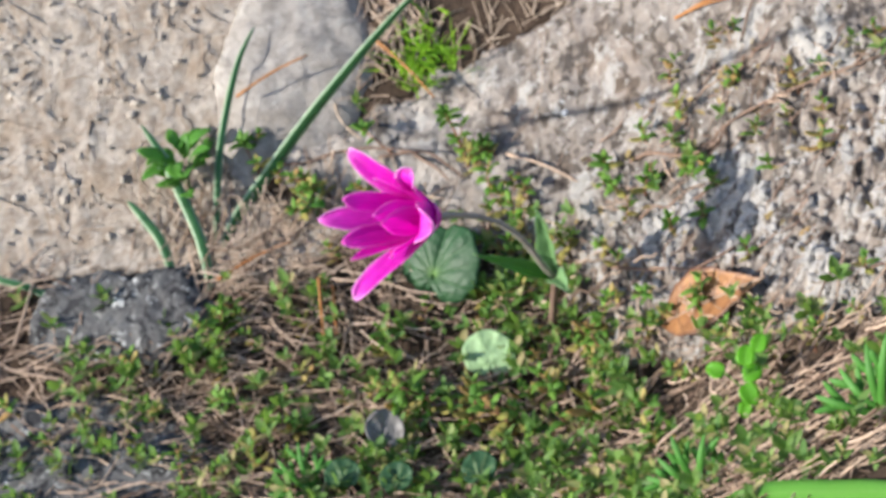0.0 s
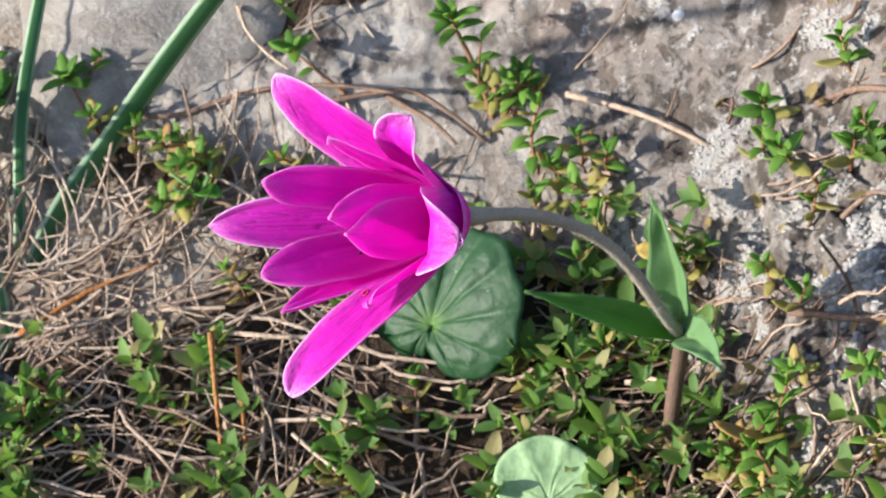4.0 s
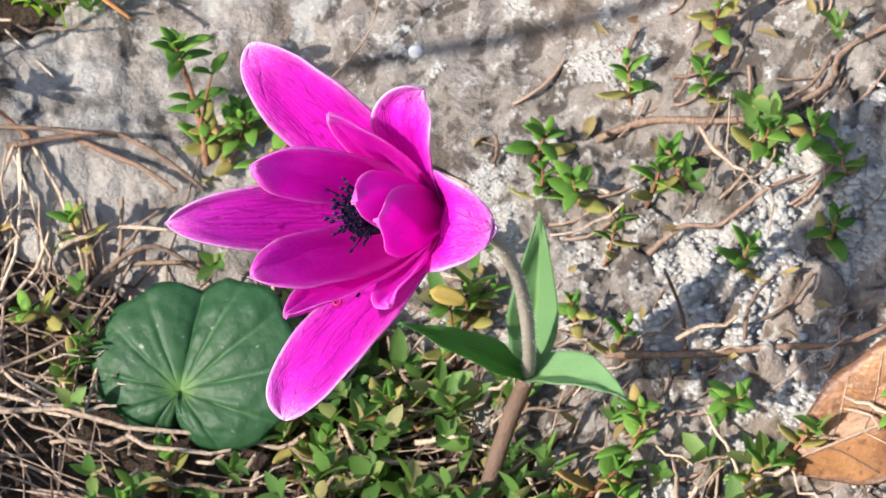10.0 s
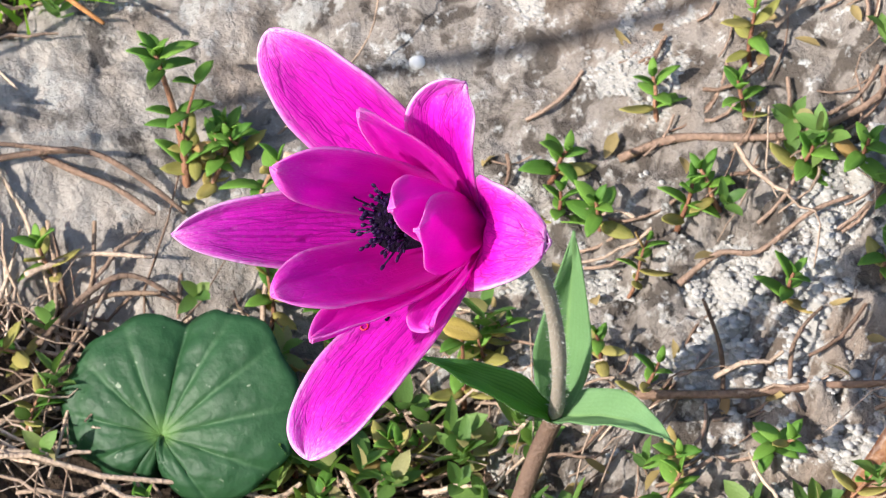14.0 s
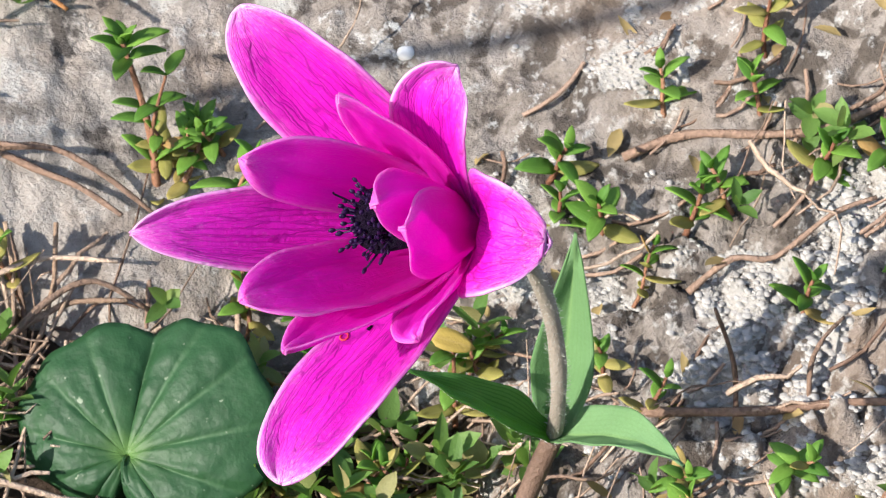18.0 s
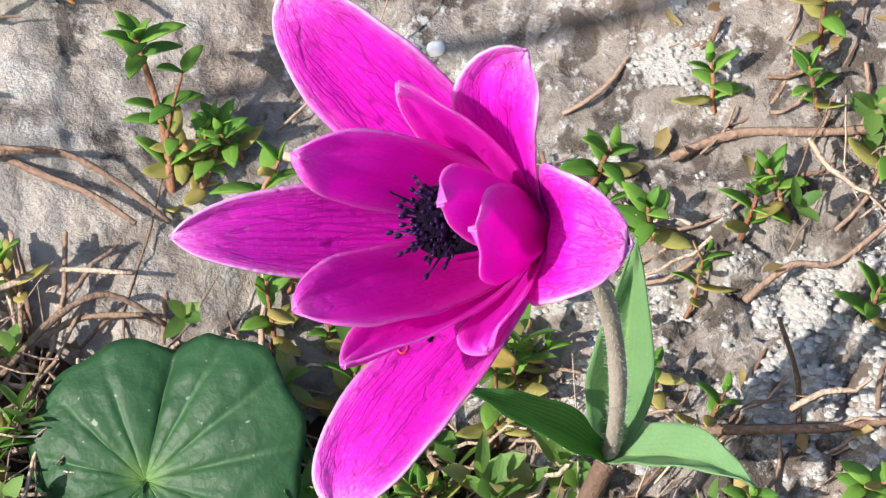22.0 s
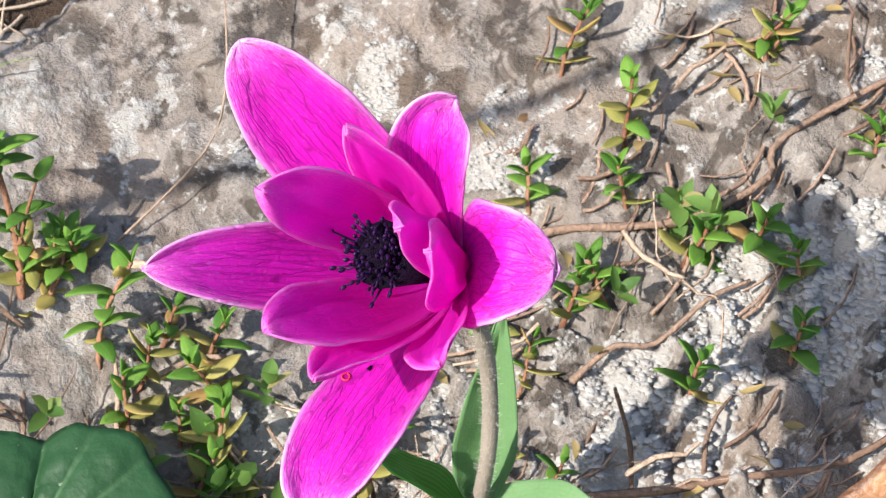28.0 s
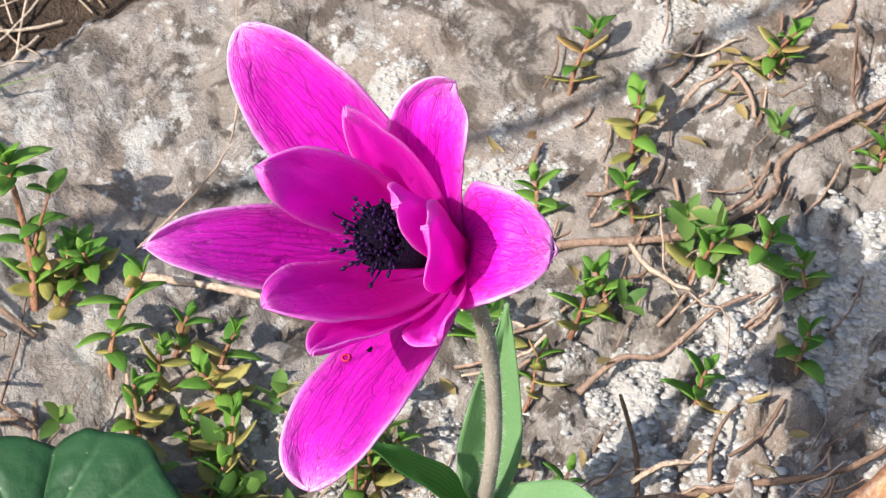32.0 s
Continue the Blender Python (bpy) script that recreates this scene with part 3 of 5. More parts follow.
# ---- the anemone ----
def anemone():
    flower = empty("anemone", Vector((0.8, 1.15, 0.0)) * CM)
    tagged(flower, "magenta anemone with pale rims and violet stamens on downy stem", "flower")
    inv = Matrix.Translation(-flower.location)

    def put(name, bag, material, label="", parent=flower):
        me = bag.mesh(name)
        me.transform(inv)
        return part(name, me, material, parent, label)

    O = Vector((-0.75, -1.40, 8.49))
    axis = Vector((-0.72, -0.45, 0.53)).normalized()
    node, foot = Vector((1.65, 1.23, 2.61)), Vector((0.8, 1.15, -0.1))
    # stem above and below the ring of leaves
    up = [bezier((node, (1.31, 0.09, 4.57), (1.55, 1.10, 6.22), O + axis * 0.1), k / 9) for k in range(10)]
    bag = Bag().tube([curve(up, k / 24) * CM for k in range(25)], [(0.108 + 0.005 * math.sin(k) + (0.06 if k > 22 else 0)) * CM for k in range(25)], 10)
    put("flower_stalk", bag, M_STEM, "arched grey-brown downy stalk")
    low = [foot, Vector((1.0, 1.2, 0.8)), Vector((1.4, 1.28, 1.9)), node]
    bag = Bag().tube([curve(low, k / 14) * CM for k in range(15)], [(0.155 - 0.001 * k) * CM for k in range(15)], 10)
    put("stem", bag, M_LOWSTEM, "brown lower stem")
    # hairs on the stalk
    bag = Bag()
    for k in range(900):
        u = RNG.random()
        p, q = curve(up, u), curve(up, min(u + 0.02, 1))
        d = (q - p).normalized() if (q - p).length > 1e-6 else axis
        side = d.orthogonal()
        side.rotate(Matrix.Rotation(RNG.random() * 6.283, 3, d))
        root = p + side.normalized() * 0.098
        tip = root + side.normalized() * RNG.uniform(0.03, 0.08) + d * 0.03
        bag.tube([root * CM, tip * CM], [0.003 * CM, 0.0012 * CM], 3, False)
    put("stalk_down", bag, M_DOWN, "short white hairs")

    def petal(tip, width, spread=0.9, rise=0.5, reach=0.8, far=0.85, cup=0.08, inner=False, seed=0.0, skew=0.0, peak=0.6, blunt=2.2, round_off=0.54, twist=0.0, flare=0.0):
        """One petal from the base to its tip: spread and rise shape the cup, reach and far the bend before the tip."""
        tip = Vector(tip)
        rel = tip - O
        h = rel.dot(axis)
        out = rel - axis * h
        r = out.length
        out = out / r
        aside = axis.cross(out) * skew
        p = [O + out * 0.2 + aside * 0.4, O + out * spread + axis * rise + aside, O + out * (r * reach) + axis * (h * far) + aside, tip]

        def fn(u, v):
            s = 2 * v - 1
            u = 1 - (1 - u) ** 1.5
            c = bezier(p, u)
            d = (bezier(p, min(u + 0.01, 1)) - bezier(p, max(u - 0.01, 0))).normalized()
            w = d.cross(axis.lerp(-out, 0.5)).normalized()
            nn = w.cross(d).normalized()
            if nn.dot(O + axis * 4 - c) < 0:
                nn = -nn
            turn = twist * u
            w, nn = w * math.cos(turn) + nn * math.sin(turn), nn * math.cos(turn) - w * math.sin(turn)
            if u < peak:
                shape = 0.5 + 0.5 * math.sin(u / peak * math.pi / 2)
            else:
                q = (u - peak) / (1 - peak)
                shape = max(0.0, 1 - q**blunt) ** round_off
            half = width / 2 * shape
            edge = 0.05 * noise.noise(Vector((u * 7 + seed, s * 1.1, seed + 4))) * abs(s) ** 3
            crinkle = 0.06 * noise.noise(Vector((u * 4 + seed, s * 2.2, seed))) * (0.4 + u)
            ridge = 0.02 * math.cos(s * 7.0) * (1 - 0.4 * u)
            roll = flare * width * abs(s) ** 3 * u
            return (c + w * (s * half * (1 + edge)) + nn * (cup * width * s * s * shape + crinkle + ridge - roll)) * CM

        bag = Bag().sheet(fn, 34, 20, 0.022 * CM)
        return put("petal", bag, M_PETAL_BACK if inner else M_PETAL)

    # five outer petals, then the smaller pointed ones round the heart
    petal((-2.96, -0.36, 11.33), 1.30, 0.9, 0.45, 0.78, 0.85, 0.10, seed=1.0, skew=0.12, peak=0.55, blunt=1.9, round_off=0.62)
    petal((-4.65, -1.51, 9.55), 0.98, 0.9, 0.5, 0.72, 0.85, 0.10, seed=2.0, skew=-0.05, peak=0.5, blunt=1.9, round_off=0.72)
    marked = petal((-3.80, -3.77, 7.61), 1.22, 0.9, 0.45, 0.78, 0.9, 0.06, seed=3.0, skew=-0.12, blunt=2.0, round_off=0.62)
    petal((-0.91, -1.45, 10.74), 0.90, 0.85, 0.7, 0.75, 1.25, 0.2, seed=4.0, skew=0.2, peak=0.62, blunt=2.4, round_off=0.75, twist=-0.3)
    petal((-0.46, -3.04, 9.33), 1.38, 0.7, 0.9, 0.62, 1.7, 0.14, seed=5.0, peak=0.52, blunt=2.0, round_off=0.68)
    petal((-2.29, -1.51, 10.66), 0.68, 0.85, 0.7, 0.85, 0.8, 0.12, True, seed=6.0, skew=0.0, peak=0.5, blunt=1.6, round_off=0.95, flare=0.14)
    petal((-3.44, -1.80, 10.36), 0.86, 0.8, 0.55, 0.85, 0.78, 0.16, True, seed=7.0, skew=-0.12, peak=0.6, blunt=2.6, round_off=0.7, flare=0.1)
    petal((-3.80, -2.66, 9.26), 0.92, 0.8, 0.7, 0.8, 0.85, 0.14, True, seed=8.0, skew=0.05, peak=0.58, blunt=2.4, round_off=0.8, flare=0.08)
    petal((-3.55, -3.24, 8.90), 0.80, 0.85, 0.6, 0.85, 0.8, 0.12, True, seed=9.0, skew=-0.1, peak=0.52, blunt=1.8, round_off=0.9)
    petal((-2.16, -3.44, 8.83), 0.76, 0.85, 0.7, 0.85, 1.0, 0.18, True, seed=10.0, skew=-0.1, peak=0.55, blunt=1.7, round_off=0.95, flare=0.12)
    petal((-2.40, -2.78, 10.15), 0.94, 0.5, 0.6, 0.92, 0.74, 0.26, True, seed=11.0, skew=0.14, peak=0.55, blunt=1.7, round_off=0.95, flare=0.1)
    petal((-2.18, -3.03, 9.98), 1.0, 0.5, 0.6, 0.96, 0.74, 0.26, True, seed=12.0, skew=-0.05, peak=0.55, blunt=1.7, round_off=0.95, flare=0.1)

    # a red ring and a dark speck on the lowest petal
    skin = Vector((-0.06, -0.13, 0.99)).normalized()
    e1 = skin.orthogonal().normalized()
    e2 = skin.cross(e1)
    ring = [(Vector((-2.50, -2.145, 8.01)) + (e1 * math.cos(k * 0.785) + e2 * (0.75 * math.sin(k * 0.785))) * 0.06) * CM for k in range(9)]
    put("red_mark", Bag().tube(ring, 0.011 * CM, 5), M_REDMARK, "small red ring mark", marked)
    put("speck", Bag().tube([Vector((-2.22, -2.15, 8.03)) * CM, Vector((-2.16, -2.11, 8.035)) * CM], [0.024 * CM, 0.012 * CM], 6), M_PISTIL, "tiny dark speck", marked)

    # the cup where the petals join
    bag = Bag()
    b1 = axis.orthogonal().normalized()
    b2 = axis.cross(b1)
    bag.sheet(lambda u, v: (O + (b1 * math.cos(v * 2 * math.pi) + b2 * math.sin(v * 2 * math.pi)) * (0.12 + 0.46 * u) + axis * (-0.02 + 0.36 * u * u)) * CM, 6, 28, 0.02 * CM)
    put("petal_cup", bag, M_PETAL_BACK)
    # the dark heart
    bag = Bag()
    heart = Vector((-1.98, -1.90, 9.29))
    a1 = axis.orthogonal().normalized()
    a2 = axis.cross(a1)

    def dome(u, v):
        w, e = v * 2 * math.pi, u * math.pi * 0.55
        k = 1 + 0.13 * math.sin(v * 63) * math.sin(u * 30)
        return (heart + (a1 * math.cos(w) + a2 * math.sin(w)) * (0.23 * math.sin(e) * k) + axis * (0.26 * math.cos(e) * k)) * CM

    bag.sheet(dome, 14, 36)
    bag.tube([(O + axis * 0.2) * CM, heart * CM], [0.12 * CM, 0.38 * CM], 10)
    put("pistil", bag, M_PISTIL, "dark violet pistil")
    # one stamen along +z, shared by all
    bag = Bag().tube([(0, 0, 0), (0, 0, 0.35 * CM), (0.02 * CM, 0, 0.72 * CM)], [0.022 * CM, 0.02 * CM, 0.018 * CM], 5)

    def anther(u, v):
        w, e = v * 2 * math.pi, u * math.pi
        return Vector((0.02 + 0.052 * math.sin(e) * math.cos(w), 0.038 * math.sin(e) * math.sin(w), 0.72 + 0.072 * math.cos(e))) * CM

    bag.sheet(anther, 6, 8)
    me = bag.mesh("stamen")
    me.materials.append(M_ANTHER)
    for k in range(100):
        w = k * 2.39996
        lean = radians(RNG.uniform(22, 56) if k % 5 < 3 else RNG.uniform(2, 26))
        if (a1 * math.cos(w) + a2 * math.sin(w)).dot(Vector((0.62, -0.5, 0.6))) > 0.1:
            lean *= 0.3
        d = (a1 * math.cos(w) + a2 * math.sin(w)) * math.sin(lean) + axis * math.cos(lean)
        root = heart - axis * 0.18 + (a1 * math.cos(w) + a2 * math.sin(w)) * (RNG.uniform(0.12, 0.27) if k % 5 < 3 else RNG.uniform(0.03, 0.2))
        ob = new("stamen", me)
        ob.parent = flower
        size = RNG.uniform(0.40, 0.66)
        ob.matrix_basis = inv @ Matrix.LocRotScale(root * CM, d.to_track_quat("Z", "X"), (size, size, size))

    # three leaves in a ring below the flower
    def bract(tip, width, bow, fold, seed, material=M_BRACT):
        tip = Vector(tip)
        mid = (node + tip) / 2 + Vector(bow)

        def fn(u, v):
            s = 2 * v - 1
            c = bezier((node, node.lerp(mid, 0.7), mid.lerp(tip, 0.35), tip), u)
            d = (bezier((node, node.lerp(mid, 0.7), mid.lerp(tip, 0.35), tip), min(u + 0.02, 1)) - c)
            d = d.normalized() if d.length > 1e-6 else (tip - mid).normalized()
            outw = Vector(fold)
            w = d.cross(outw).normalized()
            nn = w.cross(d).normalized()
            half = width / 2 * (0.34 + 0.66 * math.sin(min(1, u / 0.42) * math.pi / 2)) * (1 - max(0, (u - 0.36) / 0.64) ** 1.45)
            ripple = 0.05 * noise.noise(Vector((u * 6, s * 1.5, seed))) + 0.03 * abs(s) * math.sin(u * 19 + seed * s)
            return (c + w * (s * half * 0.86) + nn * (0.62 * half * abs(s) ** 1.2 + ripple)) * CM

        ob = put("bract", Bag().sheet(fn, 26, 14, 0.02 * CM), material)
        # pale hairs along the margin
        bag = Bag()
        for k in range(170):
            u, v = RNG.uniform(0.08, 0.98), RNG.choice((0.0, 1.0))
            root = fn(u, v)
            away = (root - fn(u, 0.5)).normalized() + (fn(min(u + 0.05, 1), v) - root).normalized() * 0.6
            bag.tube([root, root + away * (RNG.uniform(0.015, 0.045) * CM)], [0.0025 * CM, 0.001 * CM], 3, False)
        me = bag.mesh("margin_hairs")
        me.transform(inv)
        part("margin_hairs", me, M_DOWN, ob, "fine white hairs")
        return ob

    bract((1.88, 1.25, 5.95), 1.0, (0.25, 0.3, -0.15), (-0.5, -0.8, 0.1), 1.0)
    bract((-0.68, 0.75, 4.85), 0.68, (0.0, -0.1, 0.15), (-0.1, -0.5, 0.8), 2.0, M_BRACT_RICH)
    bract((2.45, -1.0, 3.65), 0.85, (0.15, -0.1, 0.45), (-0.2, -0.3, 0.9), 3.0)
    return flower


M_DOWN = plain_material("white_down", (0.65, 0.63, 0.58), (0.8, 0.78, 0.72), 900, 0.6, 0.1, 0.3, (0.7, 0.68, 0.6))
anemone()


# ---- leaves and twigs ----
def leaf_fn(length, width, fold=0.35, curl=0.15, blunt=0.6):
    """A small oval leaf along +x, its face to +z, in metres."""

    def fn(u, v):
        s = 2 * v - 1
        half = width / 2 * (math.sin(math.pi * min(1, u * 0.94 + 0.06) ** 0.85) ** blunt if 0 < u < 1 else (0.12 if u == 0 else 0.02))
        return Vector((u * length, s * half, fold * half * abs(s) + curl * length * (u - u * u * 1.6)))

    return fn


def leaf_mesh(name, length, width, material, nu=5, nv=2, **shape):
    me = Bag().sheet(leaf_fn(length, width, **shape), nu, nv, 0.0002).mesh(name)
    me.materials.append(material)
    return me


THYME = [leaf_mesh("leaf", 0.0047 * k, 0.0021 * k, M_THYME, fold=f, curl=c) for k, f, c in ((1.0, 0.4, 0.12), (1.15, 0.25, 0.2), (0.85, 0.5, 0.05))]
OLD = [leaf_mesh("leaf", 0.0046 * k, 0.0020 * k, M_THYME_OLD, fold=f, curl=c) for k, f, c in ((1.0, 0.3, -0.1), (1.2, 0.2, -0.2))]


def sprig_template(height, whorls, lean, rng, old_share):
    """A creeping-thyme shoot: a thin stem with crossed pairs of leaves, tightest at the top."""
    root = empty("thyme_sprig")
    pts = [Vector((lean * height * (k / 6) ** 2, 0.03 * height * math.sin(k), height * k / 6)) for k in range(7)]
    bag = Bag().tube(pts, [0.00045 - 0.00003 * k for k in range(7)], 5)
    part("stem", bag.mesh("stem"), M_SHOOT, root)
    turn = rng.random() * 3
    for k in range(whorls):
        u = 1 - 0.85 * (k / max(1, whorls)) ** 1.15
        at = curve(pts, u)
        turn += math.pi / 2 + rng.uniform(-0.25, 0.25)
        pitch = radians((62, 34, 18, 8, 0, -8, -14)[min(k, 6)] + rng.uniform(-9, 9))
        for side in (0, math.pi):
            old = rng.random() < old_share * k
            me = rng.choice(OLD if old else THYME)
            size = (0.62, 0.95, 1.1, 1.1, 1.05, 1.0, 0.9)[min(k, 6)] * rng.uniform(0.85, 1.15)
            ob = new("leaf", me)
            ob.parent = root
            turned = Matrix.Rotation(turn + side + rng.uniform(-0.2, 0.2), 4, "Z") @ Matrix.Rotation(-pitch, 4, "Y")
            ob.matrix_basis = Matrix.Translation(at) @ turned @ Matrix.Diagonal((size, size, size, 1))
    return root


def on_ground(x, y, up=0.0):
    return Vector((x, y, surface(x, y) + up)) * CM


M_YELLOW = leaf_material("yellowed_leaf", (0.42, 0.30, 0.07), (0.56, 0.42, 0.12), (0.6, 0.45, 0.1), 0.3, 0.5, vein=0.4, vein_colour=(0.5, 0.36, 0.16))
M_PATHSTRAW = twig_material("path_straw", (0.34, 0.25, 0.18), (0.62, 0.49, 0.38))
M_STRAW = twig_material("straw", (0.28, 0.185, 0.125), (0.68, 0.53, 0.41))
M_RUNNER = twig_material("woody_runner", (0.20, 0.125, 0.09), (0.38, 0.26, 0.195))


def thyme_plants():
    rng = random.Random(5)
    kinds = [sprig_template(h, w, l, rng, o) for h, w, l, o in ((0.010, 4, 0.2, 0.14), (0.012, 5, 0.4, 0.16), (0.008, 4, 0.1, 0.08), (0.015, 6, 0.5, 0.14), (0.011, 5, 0.3, 0.32), (0.012, 5, -0.3, 0.18))]
    for k in kinds:
        tagged(k, "green thyme sprig with small paired leaves", "plant", "thyme sprigs")
    tagged(kinds[4], "olive and yellowing thyme sprig", "plant", "thyme sprigs")
    mat = [(-0.89, 8.45), (-6.99, 9.28), (-9.68, 9.84), (-7.54, 8.68), (-8.31, 8.40), (-15.42, 3.35), (-16.01, 2.30), (-13.44, 4.06), (-11.86, 1.87), (-11.26, 4.02), (-19.29, 1.27), (-17.68, 0.96), (-16.32, -0.42), (-15.32, -0.55), (-13.02, -1.44), (-13.02, -2.65), (-14.74, 0.71), (-20.41, 2.50), (-11.78, -2.14), (-7.31, -0.04), (-5.56, 1.89), (-6.26, 2.08), (-6.23, 0.25), (-8.53, 1.36), (-8.95, -0.91), (-3.90, -0.87), (-1.66, 3.82), (-0.95, 2.36), (0.02, 0.58), (2.92, 0.07), (2.48, -0.79)]
    front = [(3.58, 1.21), (4.81, 0.39), (6.95, -2.10), (7.74, -4.06), (5.85, -3.33), (6.55, -4.37), (9.41, -6.34), (10.96, -7.43), (11.50, -6.68), (12.92, -7.53), (13.06, -5.59), (-0.01, -1.59), (2.92, -6.30), (4.62, -7.19), (5.68, -6.74), (1.81, -6.92), (-1.41, -3.14), (3.16, -7.48), (4.05, -9.15), (0.32, -2.99), (5.02, -5.25), (-0.97, -1.55), (-18.51, 0.41), (-4.09, 2.79), (-5.16, 2.76), (8.37, -4.10), (3.28, -1.97), (4.48, -1.01)]
    slab = [(3.90, 6.53), (4.03, 6.15), (3.33, 5.65), (3.91, 5.04), (4.69, 4.68), (4.94, 4.11), (5.67, 4.21), (5.33, 5.74), (6.54, 5.33), (6.47, 4.92), (7.03, 5.67), (8.00, 4.01), (7.10, 2.09), (5.66, 1.82), (5.91, 2.45), (-0.57, 8.45), (-1.30, 8.34), (-4.07, 7.48), (-1.19, 5.65), (4.11, 3.90), (-0.59, 4.95), (-0.35, 3.46), (0.29, 3.41), (0.43, 2.93), (1.86, 4.00), (3.32, 3.17), (3.50, 2.32)]
    slab += [(7.52, 2.04), (8.00, 2.48), (6.71, 7.11), (8.66, 7.17), (9.04, 5.41), (0.40, 6.02), (-0.33, 5.86), (-0.95, 5.31), (-1.11, 6.12), (11.53, 3.71), (12.38, 2.26), (10.67, 2.75), (11.96, 1.03), (14.45, 3.55), (12.59, 3.47), (10.03, 1.74), (9.09, 5.61), (8.93, -1.18), (9.49, 7.15)]
    more = random.Random(77)
    spread = []
    while len(spread) < 52:
        x, y = more.uniform(-12, 6), more.uniform(-10, 9)
        if more.random() < in_mat(x, y):
            spread.append((x, y))
    back = [(-10.21, 10.43), (-8.45, 9.03), (-9.25, 9.25), (-7.94, 8.89), (-7.34, 8.60), (-4.72, 9.29), (-4.29, 8.92), (-4.89, 9.37), (-0.98, 7.11), (-0.12, 7.05), (0.35, 6.48), (-0.63, 6.72), (-3.52, 8.34), (-1.42, 8.49), (-5.48, 8.13), (-8.09, 7.98), (-6.18, 8.61)]
    large = [(-4.25, -0.40), (-3.42, -1.00), (-2.54, -1.32), (-1.82, -1.82), (1.35, -3.51), (2.13, -3.54), (2.98, -3.06), (1.96, 0.28), (2.78, -0.73), (-2.65, -2.20), (-0.59, -2.56), (-4.66, -0.98), (0.89, -1.82)]
    stars = [(7.7, 3.4), (7.3, 1.7), (5.9, 2.3), (5.5, 5.9), (6.6, 5.0), (3.7, 6.1), (5.8, 4.2), (4.1, 5.0), (3.5, 5.3), (5.1, 4.3), (6.9, 3.9), (9.6, 3.2)]
    used = set()
    for group, places in (("mat", mat), ("front", front), ("slab", slab), ("mat", spread), ("front", back), ("large", large), ("star", stars)):
        for x, y in places:
            if math.hypot(x + 3.3, y - 4.6) < 1.6 or (group == "slab" and any(math.hypot(x - p, y - q) < 0.75 for p, q in stars)):
                continue
            if group != "large" and -9 < x < -1.5 and inside(x, y, SLAB) > 0.3:
                continue
            k = 2 if group == "star" else rng.choice((0, 0, 1, 1, 2, 4, 5) if group == "slab" else (0, 1, 1, 3, 4, 5))
            size = rng.uniform(1.0, 1.2) if group == "star" else rng.uniform(1.3, 1.6) if group == "large" else rng.uniform(0.72, 1.08) if group == "slab" else rng.uniform(0.75, 1.1)
            m = Matrix.Translation(on_ground(x, y, -0.15)) @ Euler((rng.uniform(-0.35, 0.35), rng.uniform(-0.35, 0.35), rng.uniform(0, 6.28))).to_matrix().to_4x4()
            if k in used:
                ob = copy_thing(kinds[k], m)
            else:
                ob = kinds[k]
                ob.matrix_basis = m
                used.add(k)
            ob.scale = (size, size, size)
    # upright reddish shoots behind the flower
    def shoot(line, whorls, thick, label):
        base = Vector(line[0])
        tall = empty("thyme_shoot", base * CM)
        tagged(tall, label, "plant")
        line = [Vector(p) - base for p in line]
        part("stem", Bag().tube([curve(line, k / 12) * CM for k in range(13)], [(thick - thick * 0.045 * k) * CM for k in range(13)], 7).mesh("stem"), M_SHOOT, tall)
        turn = 0.4
        for u, size, pitch, count in whorls:
            for c in range(count):
                turn += 2 * math.pi / max(count, 2) + rng.uniform(-0.3, 0.3)
                ob = new("leaf", rng.choice(OLD if u < 0.5 and rng.random() < 0.7 else THYME))
                ob.parent = tall
                ob.matrix_basis = Matrix.Translation(curve(line, u) * CM) @ Matrix.Rotation(turn, 4, "Z") @ Matrix.Rotation(radians(-pitch), 4, "Y") @ Matrix.Diagonal((size, size, size, 1))
        return tall

    crown = ((1.0, 0.9, 55, 4), (0.96, 1.3, 25, 4), (0.9, 1.25, 5, 3), (0.66, 1.2, 20, 2), (0.58, 1.0, 10, 1), (0.34, 1.3, 40, 2), (0.15, 1.1, 20, 3))
    shoot([(-1.74, 8.23, 2.47), (-1.69, 8.34, 3.44), (-1.75, 8.53, 4.31), (-1.92, 8.80, 5.28)], crown, 0.08, "upright red-stemmed thyme shoot with a leafy top")
    shoot([(-1.73, 8.27, 3.97), (-1.61, 8.33, 4.35), (-1.41, 8.40, 4.87)], ((1.0, 1.2, 30, 2), (0.55, 1.0, 10, 2)), 0.04, "short red side shoot of thyme")
    shoot([(-1.62, 7.98, 2.25), (-1.39, 8.11, 2.91), (-1.05, 8.34, 3.37), (-0.88, 8.55, 3.70)], ((1.0, 0.9, 50, 4), (0.9, 1.15, 20, 4), (0.7, 1.1, 5, 2), (0.45, 1.1, 0, 2), (0.2, 1.0, 0, 2)), 0.06, "leaning red-stemmed thyme shoot with olive leaves")
    pale = shoot([(1.35, 3.95, surface(1.35, 3.95) - 0.1), (1.30, 3.85, 1.5), (1.22, 3.75, 2.55)], ((0.85, 1.0, 20, 2), (0.6, 1.2, 10, 2), (0.35, 1.2, 5, 3)), 0.05, "thyme shoot with one yellowed oval leaf on top")
    ob = new("leaf", leaf_mesh("leaf", 0.0068, 0.0034, M_YELLOW, 6, 4, fold=0.15, curl=0.1))
    ob.parent = pale
